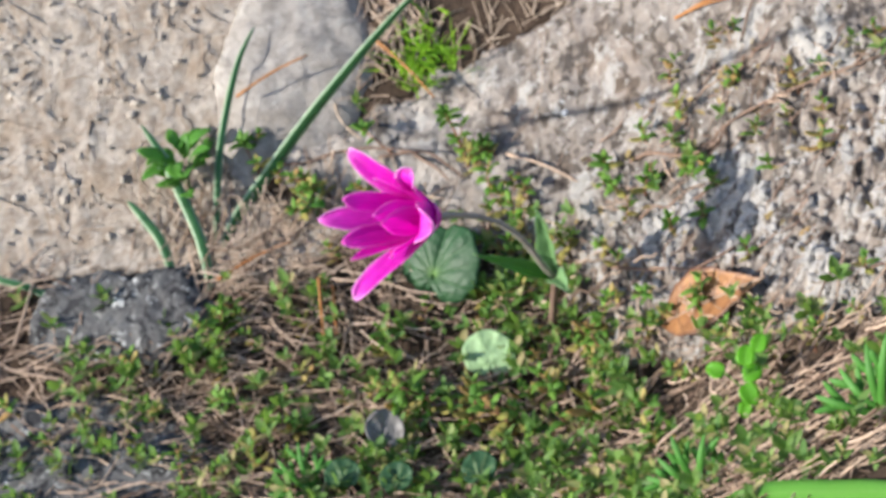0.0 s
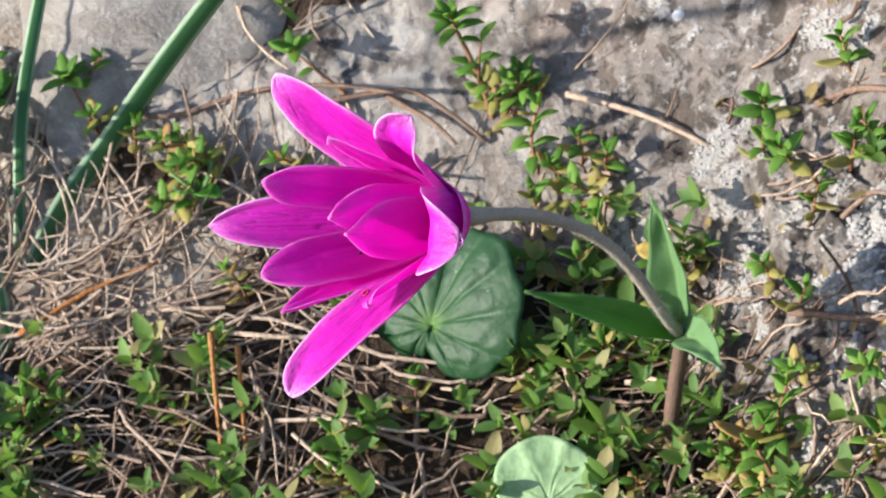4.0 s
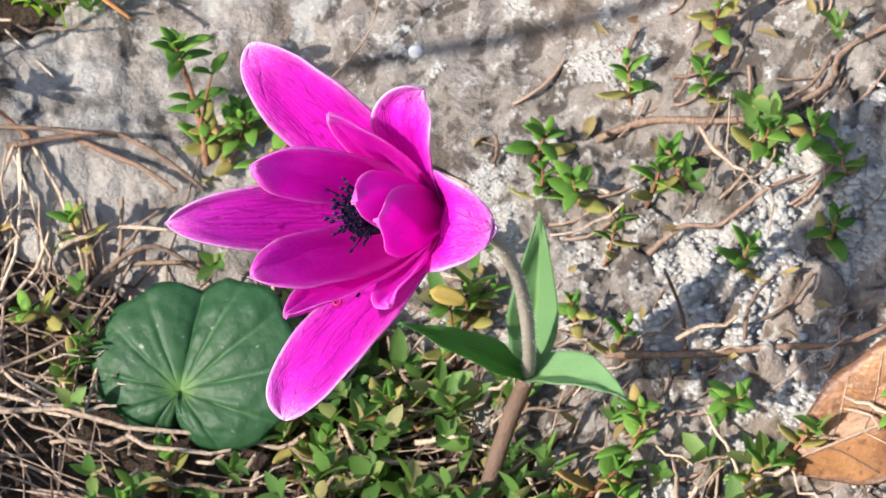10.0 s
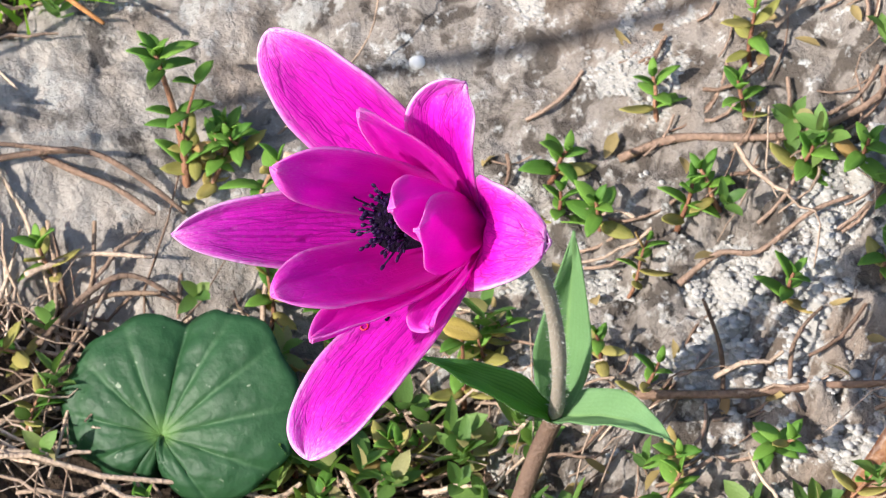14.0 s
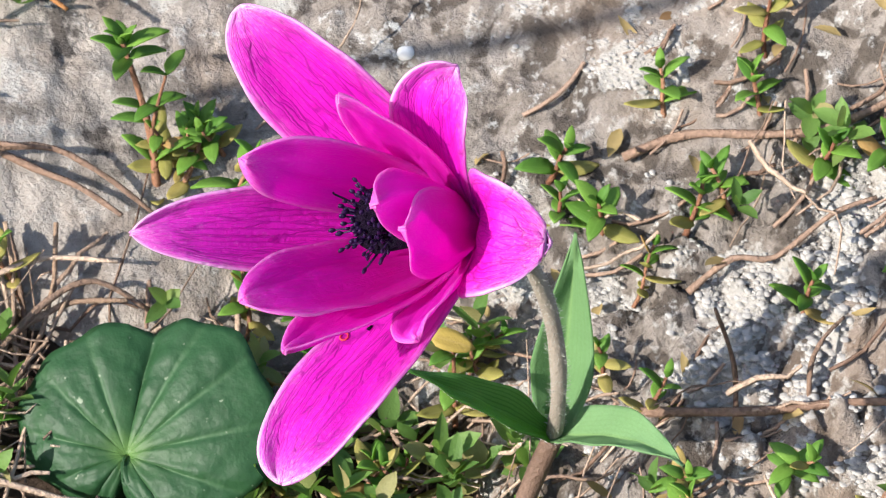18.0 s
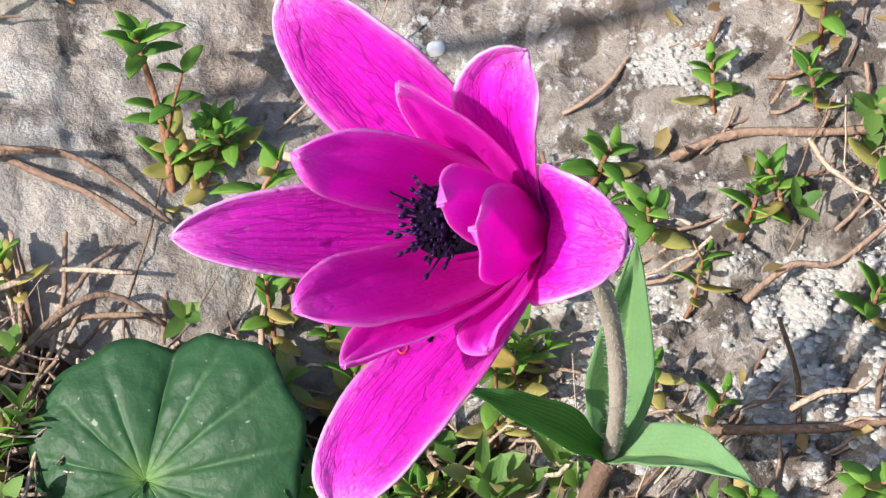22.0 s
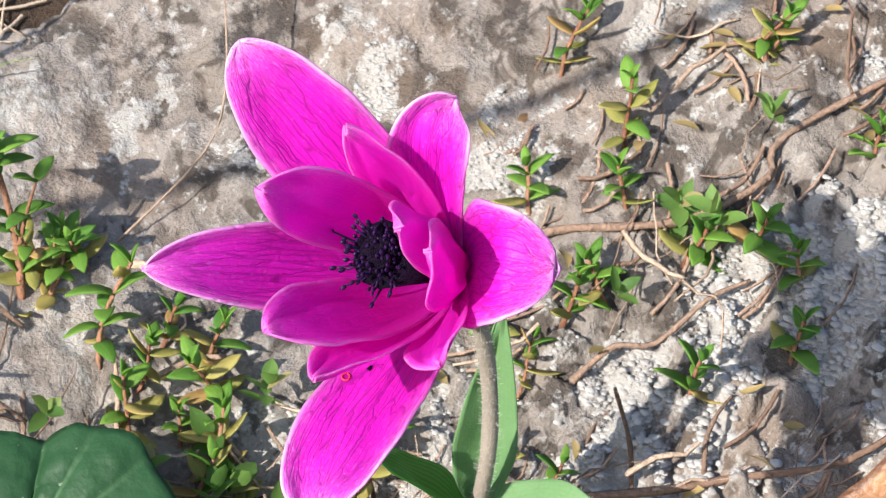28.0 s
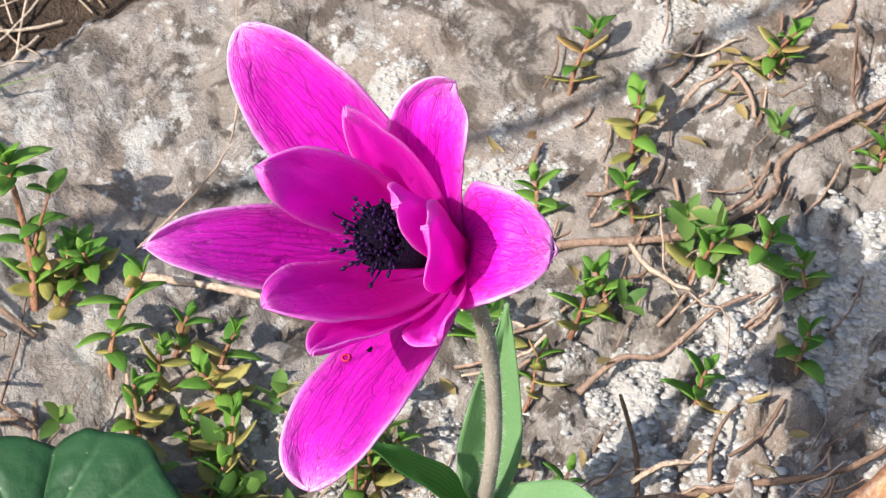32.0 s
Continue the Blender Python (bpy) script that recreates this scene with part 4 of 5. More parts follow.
    ob.matrix_basis = Matrix.Translation(Vector((-0.13, -0.2, 2.55 - surface(1.35, 3.95) + 0.1)) * CM) @ Matrix.Rotation(-0.5, 4, "Z") @ Matrix.Rotation(0.25, 4, "Y") @ Matrix.Rotation(0.5, 4, "X") @ Matrix.Translation((-0.0034, 0, 0))
    shoot([(-4.58, 9.25, 3.75), (-4.99, 9.50, 4.26), (-5.40, 9.76, 4.76)], ((1.0, 1.0, 45, 4), (0.93, 1.35, 15, 3), (0.6, 0.9, 10, 1)), 0.05, "leaning thyme shoot with a bright leafy tip")
    shoot([(-9.85, 9.48, 4.02), (-10.08, 9.95, 4.61), (-10.20, 10.23, 5.10)], ((1.0, 1.1, 45, 4), (0.9, 1.4, 15, 4)), 0.05, "leaning thyme shoot with a bright leafy tip")


RUNNERS = [[(5.58, 5.40), (7.35, 4.21), (8.89, 4.30), (14.62, 2.80)], [(3.04, 5.20), (4.82, 4.30), (7.44, 2.98)], [(3.50, 2.32), (5.73, 0.71), (8.35, -0.37)], [(5.17, 5.23), (7.27, 5.30), (10.01, 5.81)]]


def in_mat(x, y):
    """Whether the thyme mat covers a place."""
    if inside(x, y, PATHWAY) > -0.3 or inside(x, y, BACKROCK) > -0.2:
        return 0.0
    d = inside(x, y, SLAB)
    thick = 1.0
    if d > 0:
        thick = max(0.0, 0.5 - d * 0.3) * (0.12 if x < -1.5 else 1.0)
        for line in RUNNERS:
            for (ax, ay), (bx, by) in zip(line, line[1:]):
                k = max(0.0, min(1.0, ((x - ax) * (bx - ax) + (y - ay) * (by - ay)) / ((bx - ax) ** 2 + (by - ay) ** 2)))
                gap = math.hypot(x - ax - k * (bx - ax), y - ay - k * (by - ay))
                thick = max(thick, 0.36 - 0.5 * gap)
    if inside(x, y, DARKROCK) > 0.2:
        thick *= 0.25
    if inside(x, y, LOWROCK) > 0.5:
        thick *= 0.6
    if y > 9.0 and x > -3.8:
        thick *= 0.08
    if y > 11.2 and x > -3.0:
        return 0.0
    if x < 1.2 and y > 5.6:
        thick *= 0.5
    if math.hypot(x + 3.3, y - 4.7) < 1.6:
        thick *= 0.25
    return thick * (0.55 + 0.9 * max(-0.4, lump(x, y, 0.28, 70.0)))


def mat_twigs(count, rng):
    bag, made, alone = Bag(), 0, 0
    while made < count:
        x, y = rng.uniform(-24, 16), rng.uniform(-18, 12)
        if rng.random() > in_mat(x, y):
            continue
        made += 1
        heading = rng.gauss(-0.15, 0.75) + (math.pi if rng.random() < 0.5 else 0)
        length = rng.choice((1.2, 2.0, 3.2, 5.0)) * rng.uniform(0.7, 1.3)
        bend = 0.16
        if inside(x, y, SLAB) > -2.5:
            length, bend = min(length, 1.6), 0.3
        up = rng.uniform(0.02, 0.75) ** 1.2
        pts, n = [], 6
        for k in range(n):
            heading += rng.gauss(0, bend)
            x, y = x + math.cos(heading) * length / n, y + math.sin(heading) * length / n
            pts.append(on_ground(x, y, up + rng.uniform(-0.06, 0.10)))
        r = rng.choice((0.016, 0.022, 0.032, 0.05)) * CM
        if alone < 170 and r > 0.02 * CM and length > 1.5 and -9 < x < 10 and -7 < y < 11:
            alone += 1
            base = pts[0]
            one = part("dry_twig", Bag().tube([p - base for p in pts], [r, r, r * 0.95, r * 0.9, r * 0.8, r * 0.6], 6).mesh("dry_twig"), M_TWIG)
            one.location = base
            tagged(one, "thin dry thyme twig lying in the mat", "twig", "dry twigs in the mat")
            continue
        bag.tube(pts, [r, r, r * 0.95, r * 0.9, r * 0.8, r * 0.6], 4, False)
    ob = part("dry_twigs", bag.mesh("dry_twigs"), M_TWIG)
    tagged(ob, "tangled mat of dry brown thyme twigs", "twigs", kind="stuff")


def leafy(x, y):
    """How much of the mat is leaf: mostly twigs and straw towards the path, greener in front."""
    green = 0.95
    if x < -2.5:
        green = max(0.35 if y > 5 else 0.6, 0.95 + (x + 2.5) * 0.24)
    if y > 3.5:
        green *= max(0.5, 1 - (y - 3.5) * 0.16)
    if x > 5 and y < -3:
        green *= 0.5
    return green


def mat_leaves(count, rng):
    bag, made = Bag(), 0
    while made < count:
        x, y = rng.uniform(-23, 16), rng.uniform(-18, 12)
        if rng.random() > in_mat(x, y) * leafy(x, y):
            continue
        made += 1
        up = rng.uniform(0.25, 1.15)
        top = on_ground(x, y, up)
        lean = Euler((rng.uniform(-0.6, 0.6), rng.uniform(-0.6, 0.6), rng.uniform(0, 6.3))).to_matrix()
        size = rng.uniform(0.75, 1.3)
        for k in range(rng.choice((4, 6, 8))):
            length, width = 0.0050 * size * rng.uniform(0.75, 1.2), 0.0025 * size * rng.uniform(0.8, 1.2)
            fn = leaf_fn(length, width, 0.35, rng.uniform(-0.15, 0.2))
            turned = lean @ Matrix.Rotation(k // 2 * 1.57 + (k % 2) * 3.14 + rng.uniform(-0.3, 0.3), 3, "Z") @ Matrix.Rotation(-radians(55 - 9 * k + rng.uniform(-12, 12)), 3, "Y")
            down = lean @ Vector((0, 0, -0.0011 * (k // 2) * size))
            bag.sheet(lambda u, v: top + down + turned @ fn(u, v), 4, 2)
    ob = part("thyme_mat", bag.mesh("thyme_mat"), M_MAT)
    tagged(ob, "low mat of small green thyme leaves", "plant", kind="stuff")


def path_litter(rng):
    """Pebbles and bits of straw on the trodden path."""
    bag, straw, made = Bag(), Bag(), 0
    while made < 1500:
        x, y = rng.uniform(-30, 2), rng.uniform(8, 34)
        if inside(x, y, PATHWAY) < 0.1 or inside(x, y, BACKROCK) > 0:
            continue
        made += 1
        r = rng.choice((0.05, 0.08, 0.11, 0.16)) * rng.uniform(0.7, 1.3)
        p, turn = on_ground(x, y, -r * 0.15), rng.random() * 6
        a, b, c = r * rng.uniform(0.7, 1.3), r * rng.uniform(0.7, 1.3), r * rng.uniform(0.5, 0.8)
        seed = rng.random() * 50

        def stone(u, v):
            e, w = u * math.pi, v * 2 * math.pi + turn
            d = Vector((math.sin(e) * math.cos(w), math.sin(e) * math.sin(w), math.cos(e)))
            k = 1 + 0.6 * noise.noise(d * 1.6 + Vector((seed, 0, 0)))
            return p + Vector((d.x * a, d.y * b, d.z * c)) * (k * CM)

        bag.sheet(stone, 4, 6)
    for _ in range(2600):
        x, y = rng.uniform(-24, 8), rng.uniform(9, 30)
        if x < -8 and rng.random() < 0.6:
            continue
        if (inside(x, y, PATHWAY) < -0.5 and not (-7 < x < 8 and y > 10.8)) or inside(x, y, BACKROCK) > 0 or inside(x, y, SLAB) > 0:
            continue
        w, length = rng.random() * 6.28, rng.uniform(0.4, 1.8)
        pts = [on_ground(x + math.cos(w + 0.04 * k) * length * k / 3, y + math.sin(w + 0.04 * k) * length * k / 3, 0.06) for k in range(4)]
        straw.tube(pts, rng.uniform(0.014, 0.034) * CM, 4, False)
    tagged(part("gravel", bag.mesh("gravel"), M_GRAVEL), "small pale stones on the path", "gravel", kind="stuff")
    tagged(part("straw_litter", straw.mesh("straw_litter"), M_PATHSTRAW), "bits of dry straw on the path", "straw", kind="stuff")


def twig(name, pts, radius, material, label, category="twig", sides=6):
    pts = [Vector(p) * CM for p in pts]
    n = 4 * (len(pts) - 1)
    base = pts[0]
    line = [curve(pts, k / n) - base for k in range(n + 1)]
    me = Bag().tube(line, [radius * CM * (1 - 0.4 * k / n) * (1 + 0.12 * math.sin(k * 2.1)) for k in range(n + 1)], sides).mesh(name)
    ob = part(name, me, material)
    ob.location = base
    return tagged(ob, label, category)


def ground_line(pts, ups):
    return [tuple(on_ground(x, y, u) / CM) for (x, y), u in zip(pts, ups)]


def blade(name, pts, width, material, label, category="grass", face=(0.3, -0.8, 0.5), parent=None, fold=0.25):
    pts = [Vector(p) * CM for p in pts]
    base = pts[0]
    face = Vector(face)

    def fn(u, v):
        s = 2 * v - 1
        c = curve(pts, u)
        d = (curve(pts, min(u + 0.02, 1)) - curve(pts, max(u - 0.02, 0))).normalized()
        w = d.cross(face).normalized()
        half = width / 2 * CM * min(1, 0.55 + 2 * u) * max(0.02, 1 - u**5)
        return c - base + w * (s * half) + w.cross(d) * (-fold * half * abs(s))

    ob = part(name, Bag().sheet(fn, 30, 4, 0.0003).mesh(name), material, parent)
    if parent is None:
        ob.location = base
        return tagged(ob, label, category)
    ob.location = base - parent.location
    return ob


def round_leaf(name, at, radius, face, up_way, material, label, notch=0.5, wave=0.06, lobes=9, cup=0.15, stalk=None, seed=0.0):
    """A heart-shaped round leaf: the stalk joins at the notch, ribs fan out from there."""
    face, up_way = Vector(face).normalized(), Vector(up_way)
    xw = up_way.cross(face).normalized()
    yw = face.cross(xw).normalized()
    thing = empty(name, Vector(at) * CM)
    tagged(thing, label, "leaf")

    def fn(u, v):
        a = (v - 0.5) * 2 * math.pi * 0.985
        rim = (0.78 + 0.36 * math.cos(a)) * (1 - notch * math.exp(-((abs(a) - math.pi) / 0.4) ** 2)) * (1 + 0.012 * math.cos(a * lobes)) * (1 + 0.06 * math.cos(2 * a + 0.5 + seed))
        r = radius * rim * u
        rib = 0.085 * radius * abs(math.cos(a * 4.5)) ** 0.5 * u + wave * radius * noise.noise(Vector((math.cos(a) * 1.5 + seed, math.sin(a) * 1.5, u * 2)))
        p = xw * (r * math.sin(a)) + yw * (r * math.cos(a) - 0.0) + face * (cup * radius * u * u - rib)
        return p * CM

    part("leaf_blade", Bag().sheet(fn, 14, 72, 0.0003).mesh("leaf_blade"), material, thing)
    if stalk:
        end = Vector(stalk) - Vector(at)
        pts = [Vector((0, 0, 0)), end * 0.4 - face * 0.25, end * 0.8 - face * 0.25, end]
        part("stalk", Bag().tube([curve(pts, k / 8) * CM for k in range(9)], 0.055 * CM, 6).mesh("stalk"), M_BRACT, thing)
    return thing


def vein_leaf_material(name, dark, light, rib, through_colour, share):
    """Leaf with ribs that fan out from the stalk."""
    n = Nodes(name)
    uv = n.add("ShaderNodeSeparateXYZ", Vector=n.coords("UV"))
    along, around = uv.outputs[0], uv.outputs[1]
    warp = n.maths("ADD", 0.32, n.maths("MULTIPLY", n.noise(160, 2), 0.36))
    saw = n.maths("ABSOLUTE", n.maths("SUBTRACT", n.maths("FRACT", n.maths("ADD", n.maths("MULTIPLY", around, 9.0), warp)), 0.5))
    line = n.maths("MULTIPLY", n.ramp(saw, (0.0, 1.0), (0.05, 0.7), (0.16, 0.0)), n.ramp(along, (0.1, 1.0), (0.5, 0.45), (0.95, 0.05)))
    mesh_veins = n.ramp(n.voronoi(620, "DISTANCE_TO_EDGE"), (0.0, 1.0), (0.09, 0.0))
    col = n.mix(n.noise(140, 4), dark, light)
    col = n.mix(n.maths("MULTIPLY", mesh_veins, 0.10), col, rib)
    col = n.mix(0.5, col, n.ramp(n.noise(700, 4, 0.65), (0.3, 0.55), (0.7, 1.25)), "MULTIPLY")
    col = n.mix(n.maths("MULTIPLY", line, share), col, rib)
    relief = n.maths("SUBTRACT", n.noise(300, 2), n.maths("MULTIPLY", line, 0.9))
    return n.finish(col, 0.5, n.bump(relief, 0.5, 0.0012), through_colour, 0.22, 0.3)


M_ROUND_V = vein_leaf_material("dark_veined_leaf", (0.016, 0.06, 0.026), (0.042, 0.12, 0.05), (0.26, 0.36, 0.14), (0.07, 0.22, 0.05), 0.9)
M_PALE_V = vein_leaf_material("pale_veined_leaf", (0.26, 0.42, 0.20), (0.42, 0.58, 0.33), (0.14, 0.30, 0.08), (0.35, 0.60, 0.18), 0.45)
M_GREY_V = vein_leaf_material("grey_veined_leaf", (0.20, 0.185, 0.18), (0.36, 0.34, 0.33), (0.08, 0.075, 0.07), (0.2, 0.18, 0.15), 0.6)


def dissected_leaf(at, fingers, size, face, label, seed):
    rng = random.Random(seed)
    thing = empty("cut_leaf_plant", Vector(at) * CM)
    tagged(thing, label, "plant")
    at, face = Vector(at), Vector(face).normalized()
    side = face.cross(Vector((0, 0, 1))).normalized()
    up = side.cross(face).normalized()
    for k in range(fingers):
        a = radians(-75 + 150 * k / max(1, fingers - 1) + rng.uniform(-8, 8))
        d = up * math.cos(a) + side * math.sin(a) + face * rng.uniform(0.0, 0.35)
        length = size * (1 - 0.25 * abs(math.sin(a))) * rng.uniform(0.85, 1.1)
        mid = at + d * length * 0.55 + face * 0.12 * size
        blade("lobe", [at, mid, at + d * length], 0.2 * size / 2, M_DISSECT, "", face=face, parent=thing)
        for sgn in (-1, 1):
            e = (d + (side * math.cos(a) - up * math.sin(a)) * sgn * 0.65).normalized()
            root = at + d * length * rng.uniform(0.45, 0.6)
            blade("lobe", [root, root + e * length * 0.25 + face * 0.05, root + e * length * rng.uniform(0.35, 0.5)], 0.17 * size / 2, M_DISSECT, "", face=face, parent=thing)


thyme_plants()
mat_twigs(5200, random.Random(21))
mat_leaves(1150, random.Random(22))
path_litter(random.Random(23))

# round leaves
def heart_leaf(at, radius, face, up_way, stalk, label):
    """A creased kidney-shaped leaf: two bulging halves, grooves along the ribs, one narrow hanging lobe."""
    face, up_way = Vector(face).normalized(), Vector(up_way)
    xw = up_way.cross(face).normalized()
    yw = face.cross(xw).normalized()
    thing = empty("violet_leaf", Vector(at) * CM)
    tagged(thing, label, "leaf")
    turns = (-180, -168, -150, -125, -100, -70, -40, -10, 3, 15, 35, 60, 90, 120, 150, 172, 180)
    reach = (0.08, 0.66, 0.42, 0.54, 0.76, 0.88, 0.92, 0.95, 0.86, 1.06, 1.16, 1.12, 1.00, 0.76, 0.52, 0.28, 0.08)
    ribs = (-150, -118, -85, -55, -28, 3, 22, 44, 70, 100, 135)

    def fn(u, v):
        deg = -180 + 360 * v
        a = radians(deg)
        rim = float(np.interp(deg, turns, reach)) * (1 + 0.018 * math.sin(a * 13))
        groove = sum(math.exp(-(((deg - r) / 3.2) ** 2)) for r in ribs)
        bulge = 0.20 * (1 - math.exp(-abs(deg - 3) / 26)) * u * (1.2 - 0.55 * u)
        quilt = 0.025 * noise.noise(Vector((u * 9, deg * 0.09, 2.0))) * u
        hang = -0.35 * u * u * math.exp(-(((deg + 168) / 14) ** 2)) - 0.16 * u**3
        r = radius * rim * u
        return (xw * (r * math.sin(a)) + yw * (r * math.cos(a)) + face * (radius * (bulge + quilt + hang - 0.055 * groove * u * (1.2 - u)))) * CM

    me = Bag().sheet(fn, 18, 220, 0.0003).mesh("leaf_blade")
    rib = [sum(math.exp(-(((-180 + 360 * j / 220 - r) / (1.2 + 0.9 / (0.15 + i / 18))) ** 2)) for r in ribs) for i in range(19) for j in range(221)]
    me.attributes.new("rib", "FLOAT", "POINT").data.foreach_set("value", rib * 2)
    part("leaf_blade", me, M_HEART, thing)
    end = Vector(stalk) - Vector(at)
    pts = [Vector((0, 0, 0)) - face * 0.05, end * 0.4 - face * 0.25, end * 0.8 - face * 0.25, end]
    part("stalk", Bag().tube([curve(pts, k / 8) * CM for k in range(9)], 0.07 * CM, 6).mesh("stalk"), M_BRACT, thing)


def heart_material():
    n = Nodes("dark_creased_leaf")
    uv = n.add("ShaderNodeSeparateXYZ", Vector=n.coords("UV"))
    col = n.mix(n.noise(150, 4), (0.012, 0.048, 0.017), (0.030, 0.092, 0.034))
    col = n.mix(0.4, col, n.ramp(n.noise(800, 4, 0.65), (0.3, 0.6), (0.7, 1.2)), "MULTIPLY")
    pale = n.ramp(n.maths("ADD", uv.outputs[0], n.maths("MULTIPLY", n.noise(260, 3), 0.18)), (0.08, 1.0), (0.16, 0.6), (0.30, 0.1), (0.6, 0.0))
    col = n.mix(n.maths("MULTIPLY", pale, 0.6), col, (0.16, 0.29, 0.06))
    rib = n.add("ShaderNodeAttribute")
    rib.attribute_name = "rib"
    col = n.mix(n.maths("MULTIPLY", n.ramp(rib.outputs["Fac"], (0.35, 0.0), (0.95, 1.0)), n.ramp(uv.outputs[0], (0.2, 0.7), (0.9, 0.15))), col, (0.09, 0.18, 0.08))
    specks = n.ramp(n.noise(620, 2, 0.5), (0.70, 0.0), (0.74, 0.6))
    col = n.mix(specks, col, (0.34, 0.40, 0.28))
    return n.finish(col, 0.52, n.bump(n.noise(420, 3), 0.4, 0.0008), (0.05, 0.17, 0.04), 0.18, 0.3)


M_HEART = heart_material()
heart_leaf((-3.44, 4.41, 1.40), 1.98, (-0.42, -0.62, 0.66), (0.2, 0.3, 0.9), (-2.91, 4.56, 0.02), "dark green creased round leaf low in the thyme")
round_leaf("pale_leaf", (-1.55, 0.36, 0.08), 1.12, (0.05, -0.75, 0.65), (0.15, 0.5, 0.8), M_PALE_V, "pale green heart-shaped leaf above dry twigs", 0.4, 0.03, 7, 0.05, (-1.35, 0.88, -0.39), 2.0)
for k, (at, r) in enumerate((((-6.78, -4.50, 0.38), 0.75), ((-4.71, -5.32, 0.49), 0.7), ((-1.69, -5.66, 0.39), 0.75))):
    round_leaf("violet_leaf", at, r, (0.1, -0.5, 0.85), (0.1, 0.8, 0.4), M_ROUND_V, "small dark green round leaf near the soil", 0.5, 0.06, 7, 0.1, Vector(at) + Vector((0.3, 0.2, -1.0)), 3.0 + k)
round_leaf("dead_leaf", (-5.40, -2.36, 0.06), 0.85, (0.3, -0.7, 0.6), (0.2, 0.6, 0.7), M_GREY_V, "grey curled dead leaf among twigs", 0.3, 0.16, 5, 0.25, None, 7.0)


# brown fallen leaf
def fallen_leaf():
    a, b = Vector((5.20, -1.12, 1.48)), Vector((9.30, -3.00, 4.15))
    face = Vector((-0.36, -0.42, 0.83)).normalized()
    along = (b - a).normalized()
    across = face.cross(along).normalized()
    face = along.cross(across).normalized()
    thing = empty("fallen_leaf", (a + b) / 2 * CM)
    tagged(thing, "brown leathery fallen leaf lying on the rock", "leaf")

    def fn(u, v):
        s = 2 * v - 1
        half = 1.12 * (math.sin(math.pi * min(1, 0.015 + u * 0.97) ** 0.86) ** 1.15) * (1 + 0.03 * math.sin(u * 31) + 0.02 * math.sin(u * 13 + 1.0))
        c = a.lerp(b, u) - (a + b) / 2
        return (c + across * (s * half) + face * (0.42 * half * abs(s) ** 1.3 + 0.10 * math.sin(u * 3.1) + 0.06 * noise.noise(Vector((u * 4, s * 2, 1))))) * CM

    part("leaf_blade", Bag().sheet(fn, 30, 14, 0.0004).mesh("leaf_blade"), M_OAK, thing)
    rib = [(a.lerp(b, u) - (a + b) / 2 + face * (0.10 * math.sin(u * 3.1) + 0.03)) * CM for u in np.linspace(0.0, 1.04, 14)]
    part("midrib", Bag().tube(rib, [0.02 * CM + 0.0004 * k / 13 for k in range(14)], 6).mesh("midrib"), M_TWIG, thing, "pale raised midrib")
    for k in range(6):
        for sgn in (-1, 1):
            u = 0.15 + 0.13 * k
            pts = []
            for q in np.linspace(0, 1, 5):
                uu, s = u + 0.16 * q, sgn * 0.85 * q
                pts.append(fn(min(uu, 1), (s + 1) / 2) + face * 0.0001)
            part("vein", Bag().tube(pts, 0.00013, 4).mesh("vein"), M_TWIG, thing)


fallen_leaf()

# bright three-leaved seedling
seedling = empty("seedling", Vector((8.98, -9.10, 3.33)) * CM)
tagged(seedling, "bright green seedling with rounded glossy leaves", "plant")
facing = Vector((0.05, -0.6, 0.8)).normalized()
aside = Vector((1, 0, 0))
upward = facing.cross(aside).normalized()
for (x, y, z), turn, size in (((-0.75, 0.1, 2.4), 150, 0.9), ((-0.05, 0.0, 2.6), 75, 1.0), ((-0.2, -0.1, 2.2), 20, 0.95), ((-0.2, -0.15, 2.0), -75, 1.05), ((0.4, 0.1, 3.0), 60, 0.9), ((-0.3, -0.1, 1.2), -120, 0.8)):
    ob = new("leaf", leaf_mesh("leaf", 0.0072 * size, 0.006 * size, M_BRIGHT, 8, 6, fold=0.2, curl=0.15, blunt=0.45))
    ob.parent = seedling
    out = aside * math.cos(radians(turn)) + upward * math.sin(radians(turn))
    ob.matrix_basis = Matrix.Translation(Vector((x, y, z)) * CM) @ Matrix((out, facing.cross(out), facing)).transposed().to_4x4()
    part("stalk", Bag().tube([(0, 0, 0), Vector((x * 0.3, y * 0.4, z * 0.6)) * CM, Vector((x, y, z)) * CM], 0.03 * CM, 5).mesh("stalk"), M_WEED, seedling)

dissected_leaf((6.80, -11.91, 3.71), 6, 2.2, (-0.1, -0.75, 0.65), "dark green finely cut leaf among the twigs", 1)
dissected_leaf((13.32, -14.83, 8.10), 6, 2.4, (-0.2, -0.75, 0.65), "dark green finely cut leaf beside the rock", 2)
dissected_leaf((-8.11, -4.36, -0.07), 5, 1.9, (0.0, -0.75, 0.65), "dark green finely cut leaf near dead leaves", 3)

# grass
tuft = empty("grass_tuft", Vector((-12.19, 6.23, 1.83)) * CM)
tagged(tuft, "tuft of long upright green grass blades", "grass")
blade("blade", [(-12.24, 6.83, 1.91), (-11.14, 8.05, 3.07), (-9.69, 9.20, 3.93), (-7.98, 9.78, 5.20), (-6.11, 10.17, 6.57), (-3.36, 10.76, 8.43), (-0.41, 11.36, 10.19)], 0.5, M_GRASS, "", face=(0.55, -0.55, 0.25), parent=tuft)
blade("blade", [(-12.10, 7.55, 2.29), (-11.37, 9.67, 4.62), (-10.70, 11.25, 5.97), (-9.92, 12.75, 7.12), (-9.12, 13.93, 7.78)], 0.28, M_GRASS, "", parent=tuft)
